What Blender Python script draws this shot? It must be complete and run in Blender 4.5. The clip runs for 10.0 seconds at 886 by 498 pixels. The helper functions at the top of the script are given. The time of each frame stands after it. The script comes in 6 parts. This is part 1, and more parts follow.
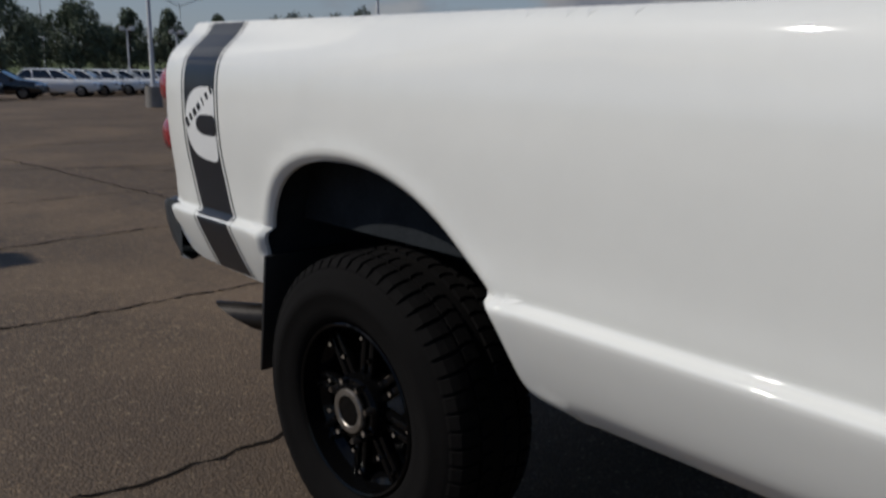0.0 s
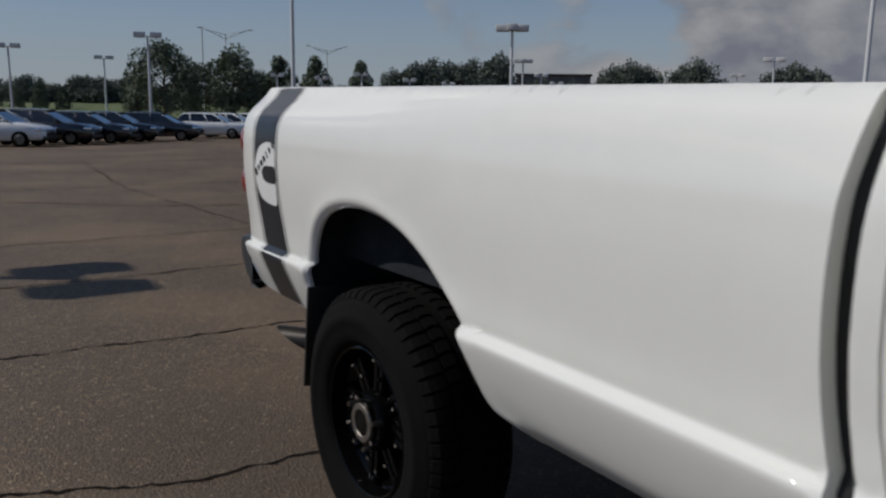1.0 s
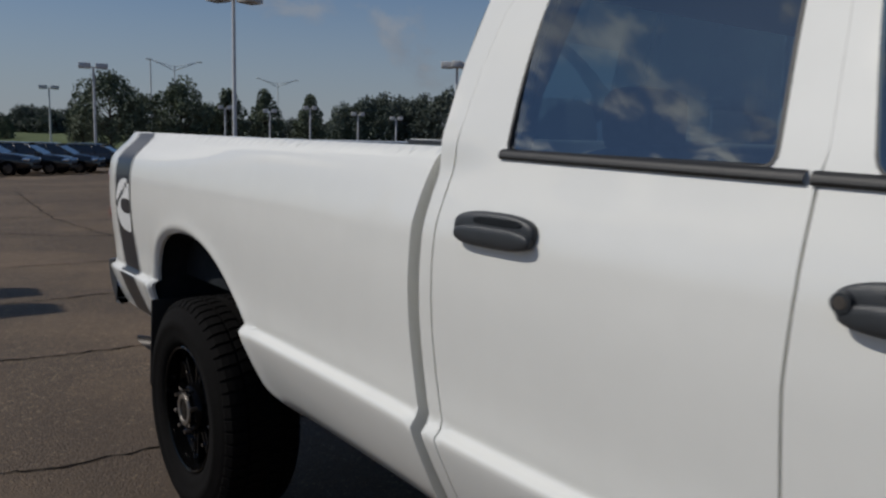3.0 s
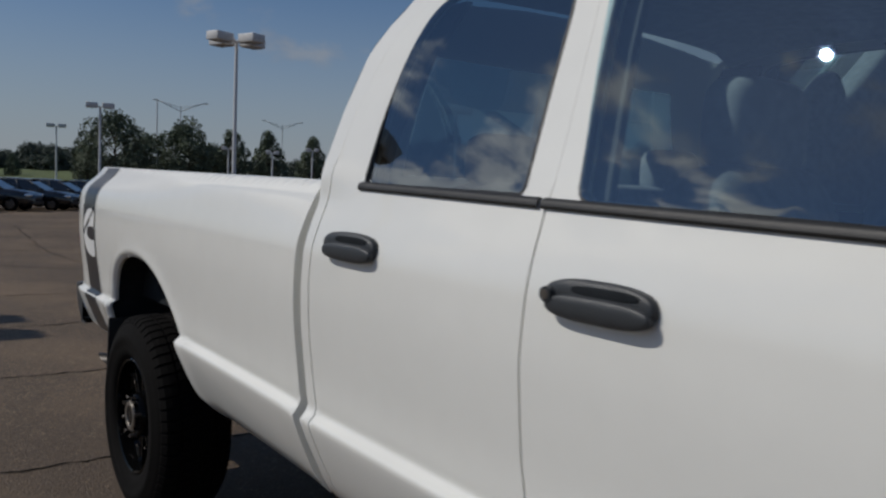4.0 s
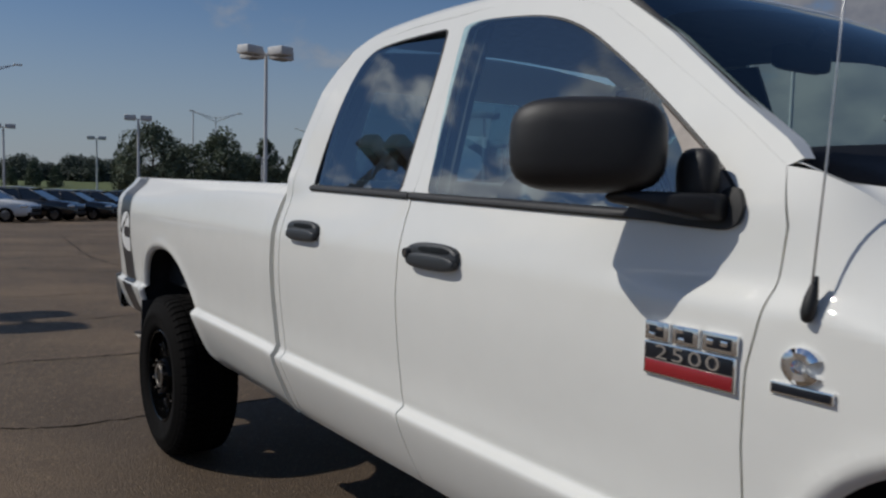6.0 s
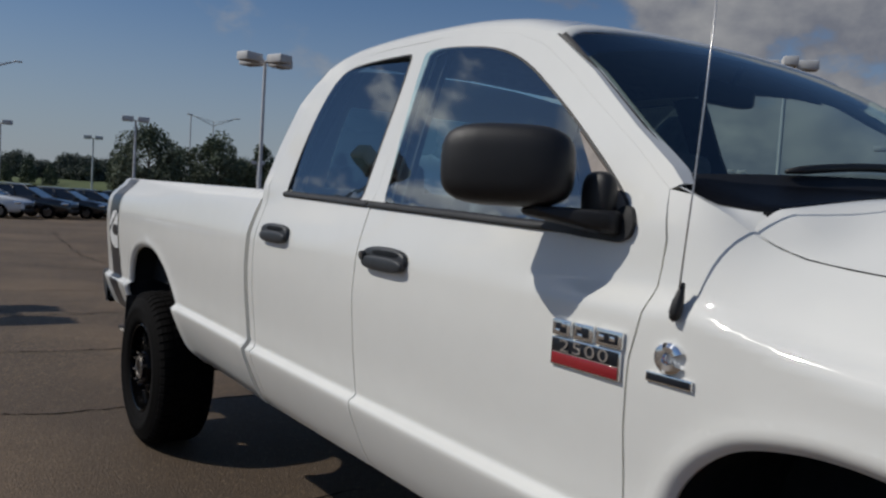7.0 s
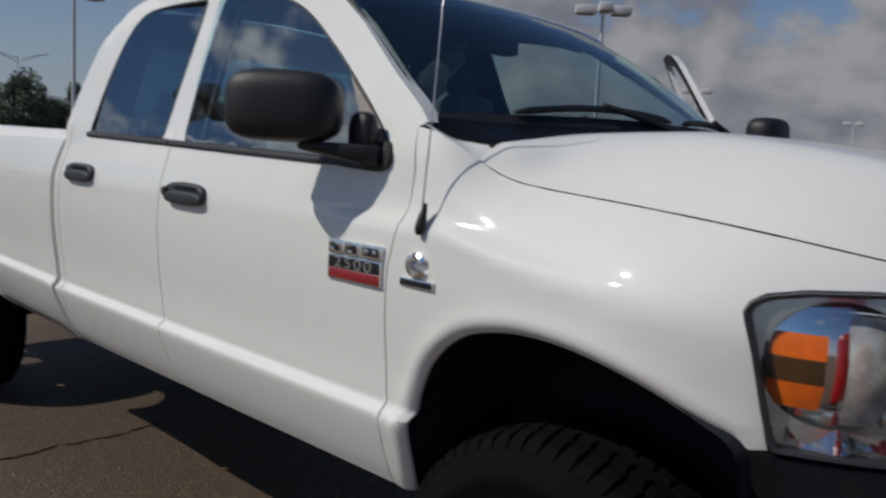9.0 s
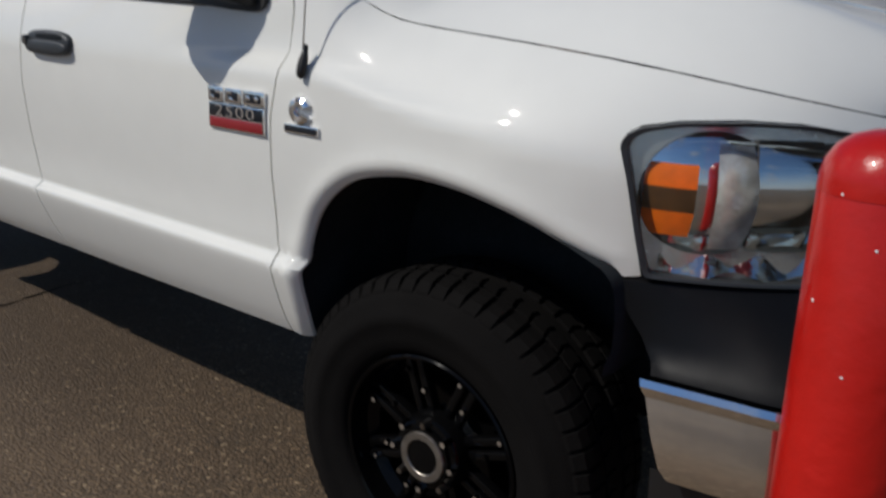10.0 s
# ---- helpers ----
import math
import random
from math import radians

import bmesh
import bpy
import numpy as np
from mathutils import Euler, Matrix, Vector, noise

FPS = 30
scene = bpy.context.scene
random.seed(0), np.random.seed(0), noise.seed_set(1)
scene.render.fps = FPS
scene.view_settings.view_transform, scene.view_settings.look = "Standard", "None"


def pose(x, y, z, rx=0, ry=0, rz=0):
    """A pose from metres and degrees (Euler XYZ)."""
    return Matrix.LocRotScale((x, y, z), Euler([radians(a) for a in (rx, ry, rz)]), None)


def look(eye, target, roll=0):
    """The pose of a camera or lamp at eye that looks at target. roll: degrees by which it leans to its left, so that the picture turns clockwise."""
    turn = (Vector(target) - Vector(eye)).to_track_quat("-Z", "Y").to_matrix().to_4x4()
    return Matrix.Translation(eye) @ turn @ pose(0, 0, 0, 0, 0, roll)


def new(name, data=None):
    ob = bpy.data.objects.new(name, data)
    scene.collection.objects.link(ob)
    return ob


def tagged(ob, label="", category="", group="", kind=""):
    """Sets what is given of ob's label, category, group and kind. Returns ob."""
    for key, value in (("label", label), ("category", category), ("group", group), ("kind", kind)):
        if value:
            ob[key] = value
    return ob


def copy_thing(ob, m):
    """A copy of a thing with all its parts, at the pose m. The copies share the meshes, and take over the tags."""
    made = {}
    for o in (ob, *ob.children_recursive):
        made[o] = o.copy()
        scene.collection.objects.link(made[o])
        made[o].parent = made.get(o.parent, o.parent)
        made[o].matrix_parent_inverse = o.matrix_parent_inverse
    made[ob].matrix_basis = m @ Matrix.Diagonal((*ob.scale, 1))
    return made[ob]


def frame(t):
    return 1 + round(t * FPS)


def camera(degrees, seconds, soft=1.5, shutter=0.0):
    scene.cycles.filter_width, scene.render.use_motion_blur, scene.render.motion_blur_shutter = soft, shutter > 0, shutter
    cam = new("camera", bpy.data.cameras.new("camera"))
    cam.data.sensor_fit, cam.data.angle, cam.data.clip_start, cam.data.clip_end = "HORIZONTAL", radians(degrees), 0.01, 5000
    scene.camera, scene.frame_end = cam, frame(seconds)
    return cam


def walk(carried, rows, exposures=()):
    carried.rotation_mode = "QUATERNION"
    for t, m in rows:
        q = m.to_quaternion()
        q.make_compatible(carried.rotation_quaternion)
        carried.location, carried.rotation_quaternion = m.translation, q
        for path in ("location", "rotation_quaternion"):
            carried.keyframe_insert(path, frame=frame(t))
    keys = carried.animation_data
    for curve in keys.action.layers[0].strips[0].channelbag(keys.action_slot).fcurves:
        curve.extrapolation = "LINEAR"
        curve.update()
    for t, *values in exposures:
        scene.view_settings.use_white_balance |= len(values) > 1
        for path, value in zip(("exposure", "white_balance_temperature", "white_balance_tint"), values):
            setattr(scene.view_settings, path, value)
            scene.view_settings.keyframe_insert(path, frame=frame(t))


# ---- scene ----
cam = camera(57.5, 10.0, soft=2.4, shutter=0.4)
PATH = [
    (0, (1.707, -1.287, 1.389), (0.294, 0.057, 0.947), 0.9),
    (0.5, (1.914, -1.289, 1.436), (0.394, -0.027, 1.126), 0.4),
    (1, (2.21, -1.197, 1.457), (0.576, -0.097, 1.11), 0.8),
    (1.5, (2.443, -1.172, 1.46), (0.835, -0.014, 1.186), 0.8),
    (2, (2.66, -1.139, 1.483), (1.092, 0.07, 1.206), 1.8),
    (3.5, (3.300, -1.062, 1.520), (1.716, 0.133, 1.270), 1.3),
    (4, (3.576, -1.035, 1.503), (1.983, 0.165, 1.346), 2.4),
    (4.5, (3.816, -0.984, 1.474), (2.145, 0.091, 1.243), 2.3),
    (5, (4.056, -1.082, 1.51), (2.421, 0.058, 1.347), 1.5),
    (6.5, (4.635, -1.246, 1.496), (2.985, -0.124, 1.363), 1.6),
    (7, (4.75, -1.258, 1.499), (3.114, -0.114, 1.383), 3.6),
    (7.5, (4.821, -1.207, 1.494), (3.215, -0.028, 1.316), 1.5),
    (8, (4.909, -1.265, 1.51), (3.376, 0.0, 1.285), 0.2),
    (8.5, (5.014, -1.317, 1.514), (3.542, 0.021, 1.304), 1.3),
    (9, (5.088, -1.338, 1.494), (3.723, 0.105, 1.257), 3.1),
    (9.5, (5.118, -1.314, 1.487), (3.887, 0.203, 1.06), 2.4),
    (9.8, (5.124, -1.33, 1.483), (3.956, 0.211, 0.972), 2.2),
    (10, (5.121, -1.298, 1.463), (3.983, 0.244, 0.893), 2.5),
]
walk(cam, [(t, look(eye, target, roll)) for t, eye, target, roll in PATH], exposures=((0.0, -0.44), (2.2, -0.46), (3.5, -0.55), (4.6, -0.56), (5.6, -0.46), (9.0, -0.45), (10.0, -0.34)))

# ---- sun, sky, exposure ----
SUN_DIR = Vector((-0.66, -1.0, 1.22)).normalized()
sun = new("sun", bpy.data.lights.new("sun", "SUN"))
sun.matrix_world = look(SUN_DIR * 50, (0, 0, 0))
sun.data.energy, sun.data.angle, sun.data.color = 3.65, radians(0.53), (1.0, 0.955, 0.89)


def sky_world():
    world = bpy.data.worlds.new("sky")
    scene.world = world
    world.use_nodes = True
    nt = world.node_tree
    nt.nodes.clear()
    out = nt.nodes.new("ShaderNodeOutputWorld")
    bg = nt.nodes.new("ShaderNodeBackground")
    sky = nt.nodes.new("ShaderNodeTexSky")
    sky.sky_type, sky.sun_disc = "NISHITA", False
    sky.sun_elevation = math.asin(SUN_DIR.z)
    sky.sun_rotation = math.atan2(SUN_DIR.x, SUN_DIR.y)
    sky.air_density, sky.dust_density, sky.ozone_density = 1.0, 0.15, 3.0
    co = nt.nodes.new("ShaderNodeTexCoord")
    sep = nt.nodes.new("ShaderNodeSeparateXYZ")
    nt.links.new(co.outputs["Generated"], sep.inputs[0])

    def m(op, a, b=None, clamp=False):
        n = nt.nodes.new("ShaderNodeMath")
        n.operation, n.use_clamp = op, clamp
        for i, v in enumerate((a, b)):
            if v is None:
                continue
            if isinstance(v, (int, float)):
                n.inputs[i].default_value = v
            else:
                nt.links.new(v, n.inputs[i])
        return n.outputs[0]

    # puffs of cloud by direction, wider than they are tall
    def fbm(offset):
        mp = nt.nodes.new("ShaderNodeMapping")
        mp.inputs["Location"].default_value = offset
        mp.inputs["Scale"].default_value = (1.0, 1.0, 1.6)
        nt.links.new(co.outputs["Generated"], mp.inputs["Vector"])
        n = nt.nodes.new("ShaderNodeTexNoise")
        n.inputs["Scale"].default_value = 5.0
        n.inputs["Detail"].default_value = 10
        n.inputs["Roughness"].default_value = 0.54
        n.inputs["Distortion"].default_value = 0.12
        nt.links.new(mp.outputs[0], n.inputs["Vector"])
        return n.outputs["Fac"]

    def smooth(v, lo, hi, a=0.0, b=1.0):
        r = nt.nodes.new("ShaderNodeMapRange")
        r.interpolation_type = "SMOOTHSTEP"
        for k, w in (("From Min", lo), ("From Max", hi), ("To Min", a), ("To Max", b)):
            r.inputs[k].default_value = w
        nt.links.new(v, r.inputs["Value"])
        return r.outputs[0]

    def toward(az, lo, hi, amount):
        d = m("ADD", m("MULTIPLY", sep.outputs["X"], math.cos(radians(az))), m("MULTIPLY", sep.outputs["Y"], math.sin(radians(az))))
        d = m("DIVIDE", d, m("SQRT", m("SUBTRACT", 1.01, m("MULTIPLY", sep.outputs["Z"], sep.outputs["Z"]))))
        return smooth(d, lo, hi, 0.0, amount)

    body = fbm(CLOUD_AT)
    s = SUN_DIR * 0.035
    lit = fbm((CLOUD_AT[0] + s.x, CLOUD_AT[1] + s.y, CLOUD_AT[2] + s.z * 2))
    # a bank of cumulus low beyond the nose, broken cloud behind the tail, clear blue between
    bank = m("MULTIPLY", toward(108, 0.78, 0.94, 0.22), smooth(sep.outputs["Z"], 0.24, 0.42, 1.0, 0.0))
    broken = m("MULTIPLY", toward(208, 0.72, 0.95, 0.105), m("MULTIPLY", smooth(sep.outputs["Z"], 0.16, 0.30), smooth(sep.outputs["Z"], 0.52, 0.63, 1.0, 0.40)))
    high = m("MULTIPLY", toward(120, -0.2, 0.3, 0.13), smooth(sep.outputs["Z"], 0.36, 0.52))
    wisp = m("MULTIPLY", toward(180, 0.965, 0.998, 0.24), smooth(sep.outputs["Z"], 0.165, 0.205))
    dens = m("SUBTRACT", m("ADD", m("ADD", body, bank), m("ADD", m("SUBTRACT", broken, 0.034), wisp)), high)
    ramp = nt.nodes.new("ShaderNodeMapRange")
    ramp.interpolation_type = "SMOOTHSTEP"
    ramp.inputs["From Min"].default_value, ramp.inputs["From Max"].default_value = CLOUD_MIN, CLOUD_MAX
    nt.links.new(dens, ramp.inputs["Value"])
    shade = nt.nodes.new("ShaderNodeMapRange")
    shade.inputs["From Min"].default_value, shade.inputs["From Max"].default_value = -0.08, 0.11
    nt.links.new(m("SUBTRACT", body, lit), shade.inputs["Value"])
    cc = nt.nodes.new("ShaderNodeMix")
    cc.data_type = "RGBA"
    cc.inputs["A"].default_value = (3.3, 3.55, 4.3, 1)
    cc.inputs["B"].default_value = (6.2, 6.3, 6.6, 1)
    nt.links.new(shade.outputs[0], cc.inputs["Factor"])
    # the broken cloud near the sun is lit through and stands brighter than the far bank
    lift = nt.nodes.new("ShaderNodeVectorMath")
    lift.operation = "SCALE"
    nt.links.new(cc.outputs["Result"], lift.inputs[0])
    nt.links.new(m("ADD", m("MULTIPLY", broken, 14.0), 0.84), lift.inputs["Scale"])
    mix = nt.nodes.new("ShaderNodeMix")
    mix.data_type = "RGBA"
    nt.links.new(m("MULTIPLY", ramp.outputs[0], m("ADD", m("ADD", m("MULTIPLY", bank, 2.6), m("MULTIPLY", broken, 7.0)), 0.50)), mix.inputs["Factor"])
    tint = nt.nodes.new("ShaderNodeMix")
    tint.data_type, tint.blend_type = "RGBA", "MULTIPLY"
    tint.inputs["Factor"].default_value = 1.0
    tint.inputs["B"].default_value = (0.80, 0.92, 1.07, 1)
    nt.links.new(sky.outputs[0], tint.inputs["A"])
    haze = nt.nodes.new("ShaderNodeMix")
    haze.data_type = "RGBA"
    haze.inputs["B"].default_value = (4.5, 5.0, 5.9, 1)
    nt.links.new(smooth(sep.outputs["Z"], -0.02, 0.26, 0.80, 0.0), haze.inputs["Factor"])
    nt.links.new(tint.outputs["Result"], haze.inputs["A"])
    nt.links.new(haze.outputs["Result"], mix.inputs["A"])
    nt.links.new(lift.outputs[0], mix.inputs["B"])
    nt.links.new(mix.outputs["Result"], bg.inputs["Color"])
    bg.inputs["Strength"].default_value = SKY_STRENGTH
    nt.links.new(bg.outputs[0], out.inputs["Surface"])


CLOUD_AT, CLOUD_MIN, CLOUD_MAX, SKY_STRENGTH = (3.1, 7.4, 0.0), 0.52, 0.62, 0.075
sky_world()


# ---- materials ----
def material(name, base, rough=0.5, metal=0.0, coat=0.0, vary=0.0, scale=8.0, bump=0.0, bump_scale=60.0,
             base2=None, detail=6, spec=0.5, coat_rough=0.03, island=0.0, rough_vary=0.0):
    """A surface with colour at two scales and fine relief."""
    mt = bpy.data.materials.new(name)
    mt.use_nodes = True
    nt = mt.node_tree
    b = nt.nodes["Principled BSDF"]
    b.inputs["Roughness"].default_value = rough
    b.inputs["Metallic"].default_value = metal
    b.inputs["Coat Weight"].default_value = coat
    b.inputs["Coat Roughness"].default_value = coat_rough
    b.inputs["Specular IOR Level"].default_value = spec
    b.inputs["Base Color"].default_value = (*base, 1)
    co = nt.nodes.new("ShaderNodeTexCoord")
    if vary or base2:
        n1 = nt.nodes.new("ShaderNodeTexNoise")
        n1.inputs["Scale"].default_value, n1.inputs["Detail"].default_value = scale, detail
        nt.links.new(co.outputs["Object"], n1.inputs["Vector"])
        n2 = nt.nodes.new("ShaderNodeTexNoise")
        n2.inputs["Scale"].default_value, n2.inputs["Detail"].default_value = scale * 9, 3
        nt.links.new(co.outputs["Object"], n2.inputs["Vector"])
        add = nt.nodes.new("ShaderNodeMath")
        add.operation = "MULTIPLY_ADD"
        add.inputs[1].default_value = 0.45
        nt.links.new(n2.outputs["Fac"], add.inputs[0])
        nt.links.new(n1.outputs["Fac"], add.inputs[2])
        rng = nt.nodes.new("ShaderNodeMapRange")
        rng.inputs["From Min"].default_value, rng.inputs["From Max"].default_value = 0.48, 0.98
        nt.links.new(add.outputs[0], rng.inputs["Value"])
        mx = nt.nodes.new("ShaderNodeMix")
        mx.data_type = "RGBA"
        lo = base2 or tuple(c * (1 - vary) for c in base)
        mx.inputs["A"].default_value, mx.inputs["B"].default_value = (*lo, 1), (*base, 1)
        nt.links.new(rng.outputs[0], mx.inputs["Factor"])
        last = mx.outputs["Result"]
        if island:
            geo = nt.nodes.new("ShaderNodeNewGeometry")
            hsv = nt.nodes.new("ShaderNodeHueSaturation")
            r2 = nt.nodes.new("ShaderNodeMapRange")
            r2.inputs["To Min"].default_value, r2.inputs["To Max"].default_value = 1 - island, 1 + island
            nt.links.new(geo.outputs["Random Per Island"], r2.inputs["Value"])
            nt.links.new(r2.outputs[0], hsv.inputs["Value"])
            nt.links.new(last, hsv.inputs["Color"])
            last = hsv.outputs[0]
        nt.links.new(last, b.inputs["Base Color"])
        if rough_vary:
            r3 = nt.nodes.new("ShaderNodeMapRange")
            r3.inputs["To Min"].default_value, r3.inputs["To Max"].default_value = rough - rough_vary, rough + rough_vary
            nt.links.new(rng.outputs[0], r3.inputs["Value"])
            nt.links.new(r3.outputs[0], b.inputs["Roughness"])
    if bump:
        n3 = nt.nodes.new("ShaderNodeTexNoise")
        n3.inputs["Scale"].default_value, n3.inputs["Detail"].default_value = bump_scale, 4
        nt.links.new(co.outputs["Object"], n3.inputs["Vector"])
        bp = nt.nodes.new("ShaderNodeBump")
        bp.inputs["Strength"].default_value, bp.inputs["Distance"].default_value = 1.0, bump
        nt.links.new(n3.outputs["Fac"], bp.inputs["Height"])
        nt.links.new(bp.outputs[0], b.inputs["Normal"])
    return mt


def pane_material(name, tint, gloss=0.04, rough=0.0):
    """Thin tinted pane: lets light through, mirrors by the angle."""
    mt = bpy.data.materials.new(name)
    mt.use_nodes = True
    nt = mt.node_tree
    nt.nodes.clear()
    out = nt.nodes.new("ShaderNodeOutputMaterial")
    tr = nt.nodes.new("ShaderNodeBsdfTransparent")
    tr.inputs[0].default_value = (*tint, 1)
    gl = nt.nodes.new("ShaderNodeBsdfGlossy")
    gl.inputs["Roughness"].default_value = rough
    gl.inputs["Color"].default_value = (0.90, 0.98, 1.0, 1)
    fr = nt.nodes.new("ShaderNodeFresnel")
    fr.inputs["IOR"].default_value = 1.0 + 1.0 * gloss * 13
    mx = nt.nodes.new("ShaderNodeMixShader")
    nt.links.new(fr.outputs[0], mx.inputs[0])
    nt.links.new(tr.outputs[0], mx.inputs[1])
    nt.links.new(gl.outputs[0], mx.inputs[2])
    nt.links.new(mx.outputs[0], out.inputs[0])
    return mt


def asphalt_material():
    mt = bpy.data.materials.new("asphalt")
    mt.use_nodes = True
    nt = mt.node_tree
    b = nt.nodes["Principled BSDF"]
    b.inputs["Roughness"].default_value = 0.72
    b.inputs["Specular IOR Level"].default_value = 0.5
    co = nt.nodes.new("ShaderNodeTexCoord")

    def noise_at(scale, detail, rough=0.6):
        n = nt.nodes.new("ShaderNodeTexNoise")
        n.inputs["Scale"].default_value, n.inputs["Detail"].default_value = scale, detail
        n.inputs["Roughness"].default_value = rough
        nt.links.new(co.outputs["Object"], n.inputs["Vector"])
        return n

    def mix(fac, a, c):
        mx = nt.nodes.new("ShaderNodeMix")
        mx.data_type = "RGBA"
        for k, v in (("A", a), ("B", c)):
            if isinstance(v, tuple):
                mx.inputs[k].default_value = (*v, 1)
            else:
                nt.links.new(v, mx.inputs[k])
        nt.links.new(fac, mx.inputs["Factor"])
        return mx.outputs["Result"]

    def rng(v, lo, hi, a=0.0, c=1.0):
        r = nt.nodes.new("ShaderNodeMapRange")
        for k, w in (("From Min", lo), ("From Max", hi), ("To Min", a), ("To Max", c)):
            r.inputs[k].default_value = w
        nt.links.new(v, r.inputs["Value"])
        return r.outputs[0]

    # stones in the binder, patches of wear, long stains
    vor = nt.nodes.new("ShaderNodeTexVoronoi")
    vor.inputs["Scale"].default_value = 105.0
    nt.links.new(co.outputs["Object"], vor.inputs["Vector"])
    hue = nt.nodes.new("ShaderNodeSeparateColor")
    nt.links.new(vor.outputs["Color"], hue.inputs[0])
    stone = mix(rng(hue.outputs[0], 0.1, 1.0), (0.077, 0.051, 0.028), (0.282, 0.187, 0.106))
    binder = mix(rng(vor.outputs["Distance"], 0.30, 0.62), stone, (0.062, 0.041, 0.023))
    # scattered larger stones, pale and dark, and a mottle a hand wide
    big = nt.nodes.new("ShaderNodeTexVoronoi")
    big.inputs["Scale"].default_value = 48.0
    nt.links.new(co.outputs["Object"], big.inputs["Vector"])
    tone = nt.nodes.new("ShaderNodeSeparateColor")
    nt.links.new(big.outputs["Color"], tone.inputs[0])

    def both(a, c):
        n = nt.nodes.new("ShaderNodeMath")
        n.operation = "MULTIPLY"
        nt.links.new(a, n.inputs[0])
        nt.links.new(c, n.inputs[1])
        return n.outputs[0]
    core = rng(big.outputs["Distance"], 0.42, 0.30)
    binder = mix(both(rng(tone.outputs[0], 0.80, 0.84), core), binder, (0.337, 0.249, 0.154))
    binder = mix(both(rng(tone.outputs[1], 0.76, 0.80), core), binder, (0.031, 0.022, 0.015))
    mottle = noise_at(11.0, 5, 0.7)
    binder = mix(rng(mottle.outputs["Fac"], 0.42, 0.64, 0.0, 0.55), binder, (0.069, 0.046, 0.027))
    wear = noise_at(0.32, 6)
    worn = mix(rng(wear.outputs["Fac"], 0.48, 0.66, 0.0, 0.42), binder, (0.246, 0.166, 0.096))
    stain = noise_at(1.7, 5, 0.65)
    final = mix(rng(stain.outputs["Fac"], 0.56, 0.74, 0.0, 0.45), worn, (0.060, 0.044, 0.028))
    # a darker brown patch under and beside the truck, with a ragged rim
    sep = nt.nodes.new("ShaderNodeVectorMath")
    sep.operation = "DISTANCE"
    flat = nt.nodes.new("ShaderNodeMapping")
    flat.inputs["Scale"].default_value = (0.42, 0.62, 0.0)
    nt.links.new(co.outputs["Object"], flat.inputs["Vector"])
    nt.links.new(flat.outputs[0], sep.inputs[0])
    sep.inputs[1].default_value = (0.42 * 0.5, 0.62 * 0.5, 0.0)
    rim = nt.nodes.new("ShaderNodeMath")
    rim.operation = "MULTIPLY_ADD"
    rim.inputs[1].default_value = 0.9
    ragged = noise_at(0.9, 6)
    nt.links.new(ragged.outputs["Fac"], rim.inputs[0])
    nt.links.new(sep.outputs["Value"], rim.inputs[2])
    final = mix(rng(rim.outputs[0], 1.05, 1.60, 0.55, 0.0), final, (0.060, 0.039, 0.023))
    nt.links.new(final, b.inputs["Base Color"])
    bp = nt.nodes.new("ShaderNodeBump")
    bp.inputs["Distance"].default_value = 0.006
    bp.inputs["Strength"].default_value = 0.8
    fine = noise_at(70, 3)
    h = nt.nodes.new("ShaderNodeMath")
    h.operation = "SUBTRACT"
    nt.links.new(fine.outputs["Fac"], h.inputs[0])
    nt.links.new(vor.outputs["Distance"], h.inputs[1])
    nt.links.new(h.outputs[0], bp.inputs["Height"])
    nt.links.new(bp.outputs[0], b.inputs["Normal"])
    return mt


WHITE = material("white_paint", (0.80, 0.798, 0.752), 0.45, 0.0, 1.0, vary=0.05, scale=1.3, coat_rough=0.035, spec=0.12)
BLACK_PLASTIC = material("black_plastic", (0.015, 0.0148, 0.0152), 0.5, vary=0.3, scale=20, bump=0.0006, bump_scale=500)
GREY_PLASTIC = material("grey_plastic", (0.036, 0.040, 0.044), 0.42, vary=0.25, scale=30, bump=0.0006, bump_scale=700)
GLOSS_BLACK = material("gloss_black", (0.0030, 0.0030, 0.0032), 0.10, 0.0, 0.0, spec=0.14, vary=0.2, scale=30)
FASCIA_BLACK = material("fascia_plastic", (0.0050, 0.0050, 0.0055), 0.36, spec=0.22, vary=0.3, scale=20, bump=0.0006, bump_scale=500)
DARK = material("dark_liner", (0.030, 0.034, 0.038), 0.95, spec=0.05, vary=0.4, scale=9, bump=0.002, bump_scale=60)
RUBBER = material("tyre_rubber", (0.0046, 0.0040, 0.0037), 0.88, spec=0.13, vary=0.35, scale=14, bump=0.0012, bump_scale=160)
CHROME = material("chrome", (0.90, 0.905, 0.91), 0.06, 1.0, vary=0.06, scale=6, rough_vary=0.03)
STEEL = material("dull_steel", (0.30, 0.27, 0.24), 0.38, 1.0, vary=0.4, scale=12, rough_vary=0.1)
RING = material("brushed_cap_ring", (0.33, 0.30, 0.265), 0.42, 0.9, vary=0.35, scale=60, rough_vary=0.1)
ROD = material("bright_rod", (0.62, 0.62, 0.61), 0.35, 0.7, vary=0.1, scale=20)
PIPE = material("heat_stained_steel", (0.034, 0.028, 0.024), 0.42, 0.5, vary=0.5, scale=10, rough_vary=0.1)
STRIPE = material("stripe_vinyl", (0.012, 0.015, 0.022), 0.30, 0.0, 0.30, spec=0.3, vary=0.25, scale=9, coat_rough=0.05)
DECAL_WHITE = material("decal_white", (0.78, 0.78, 0.76), 0.4, vary=0.05, scale=9)
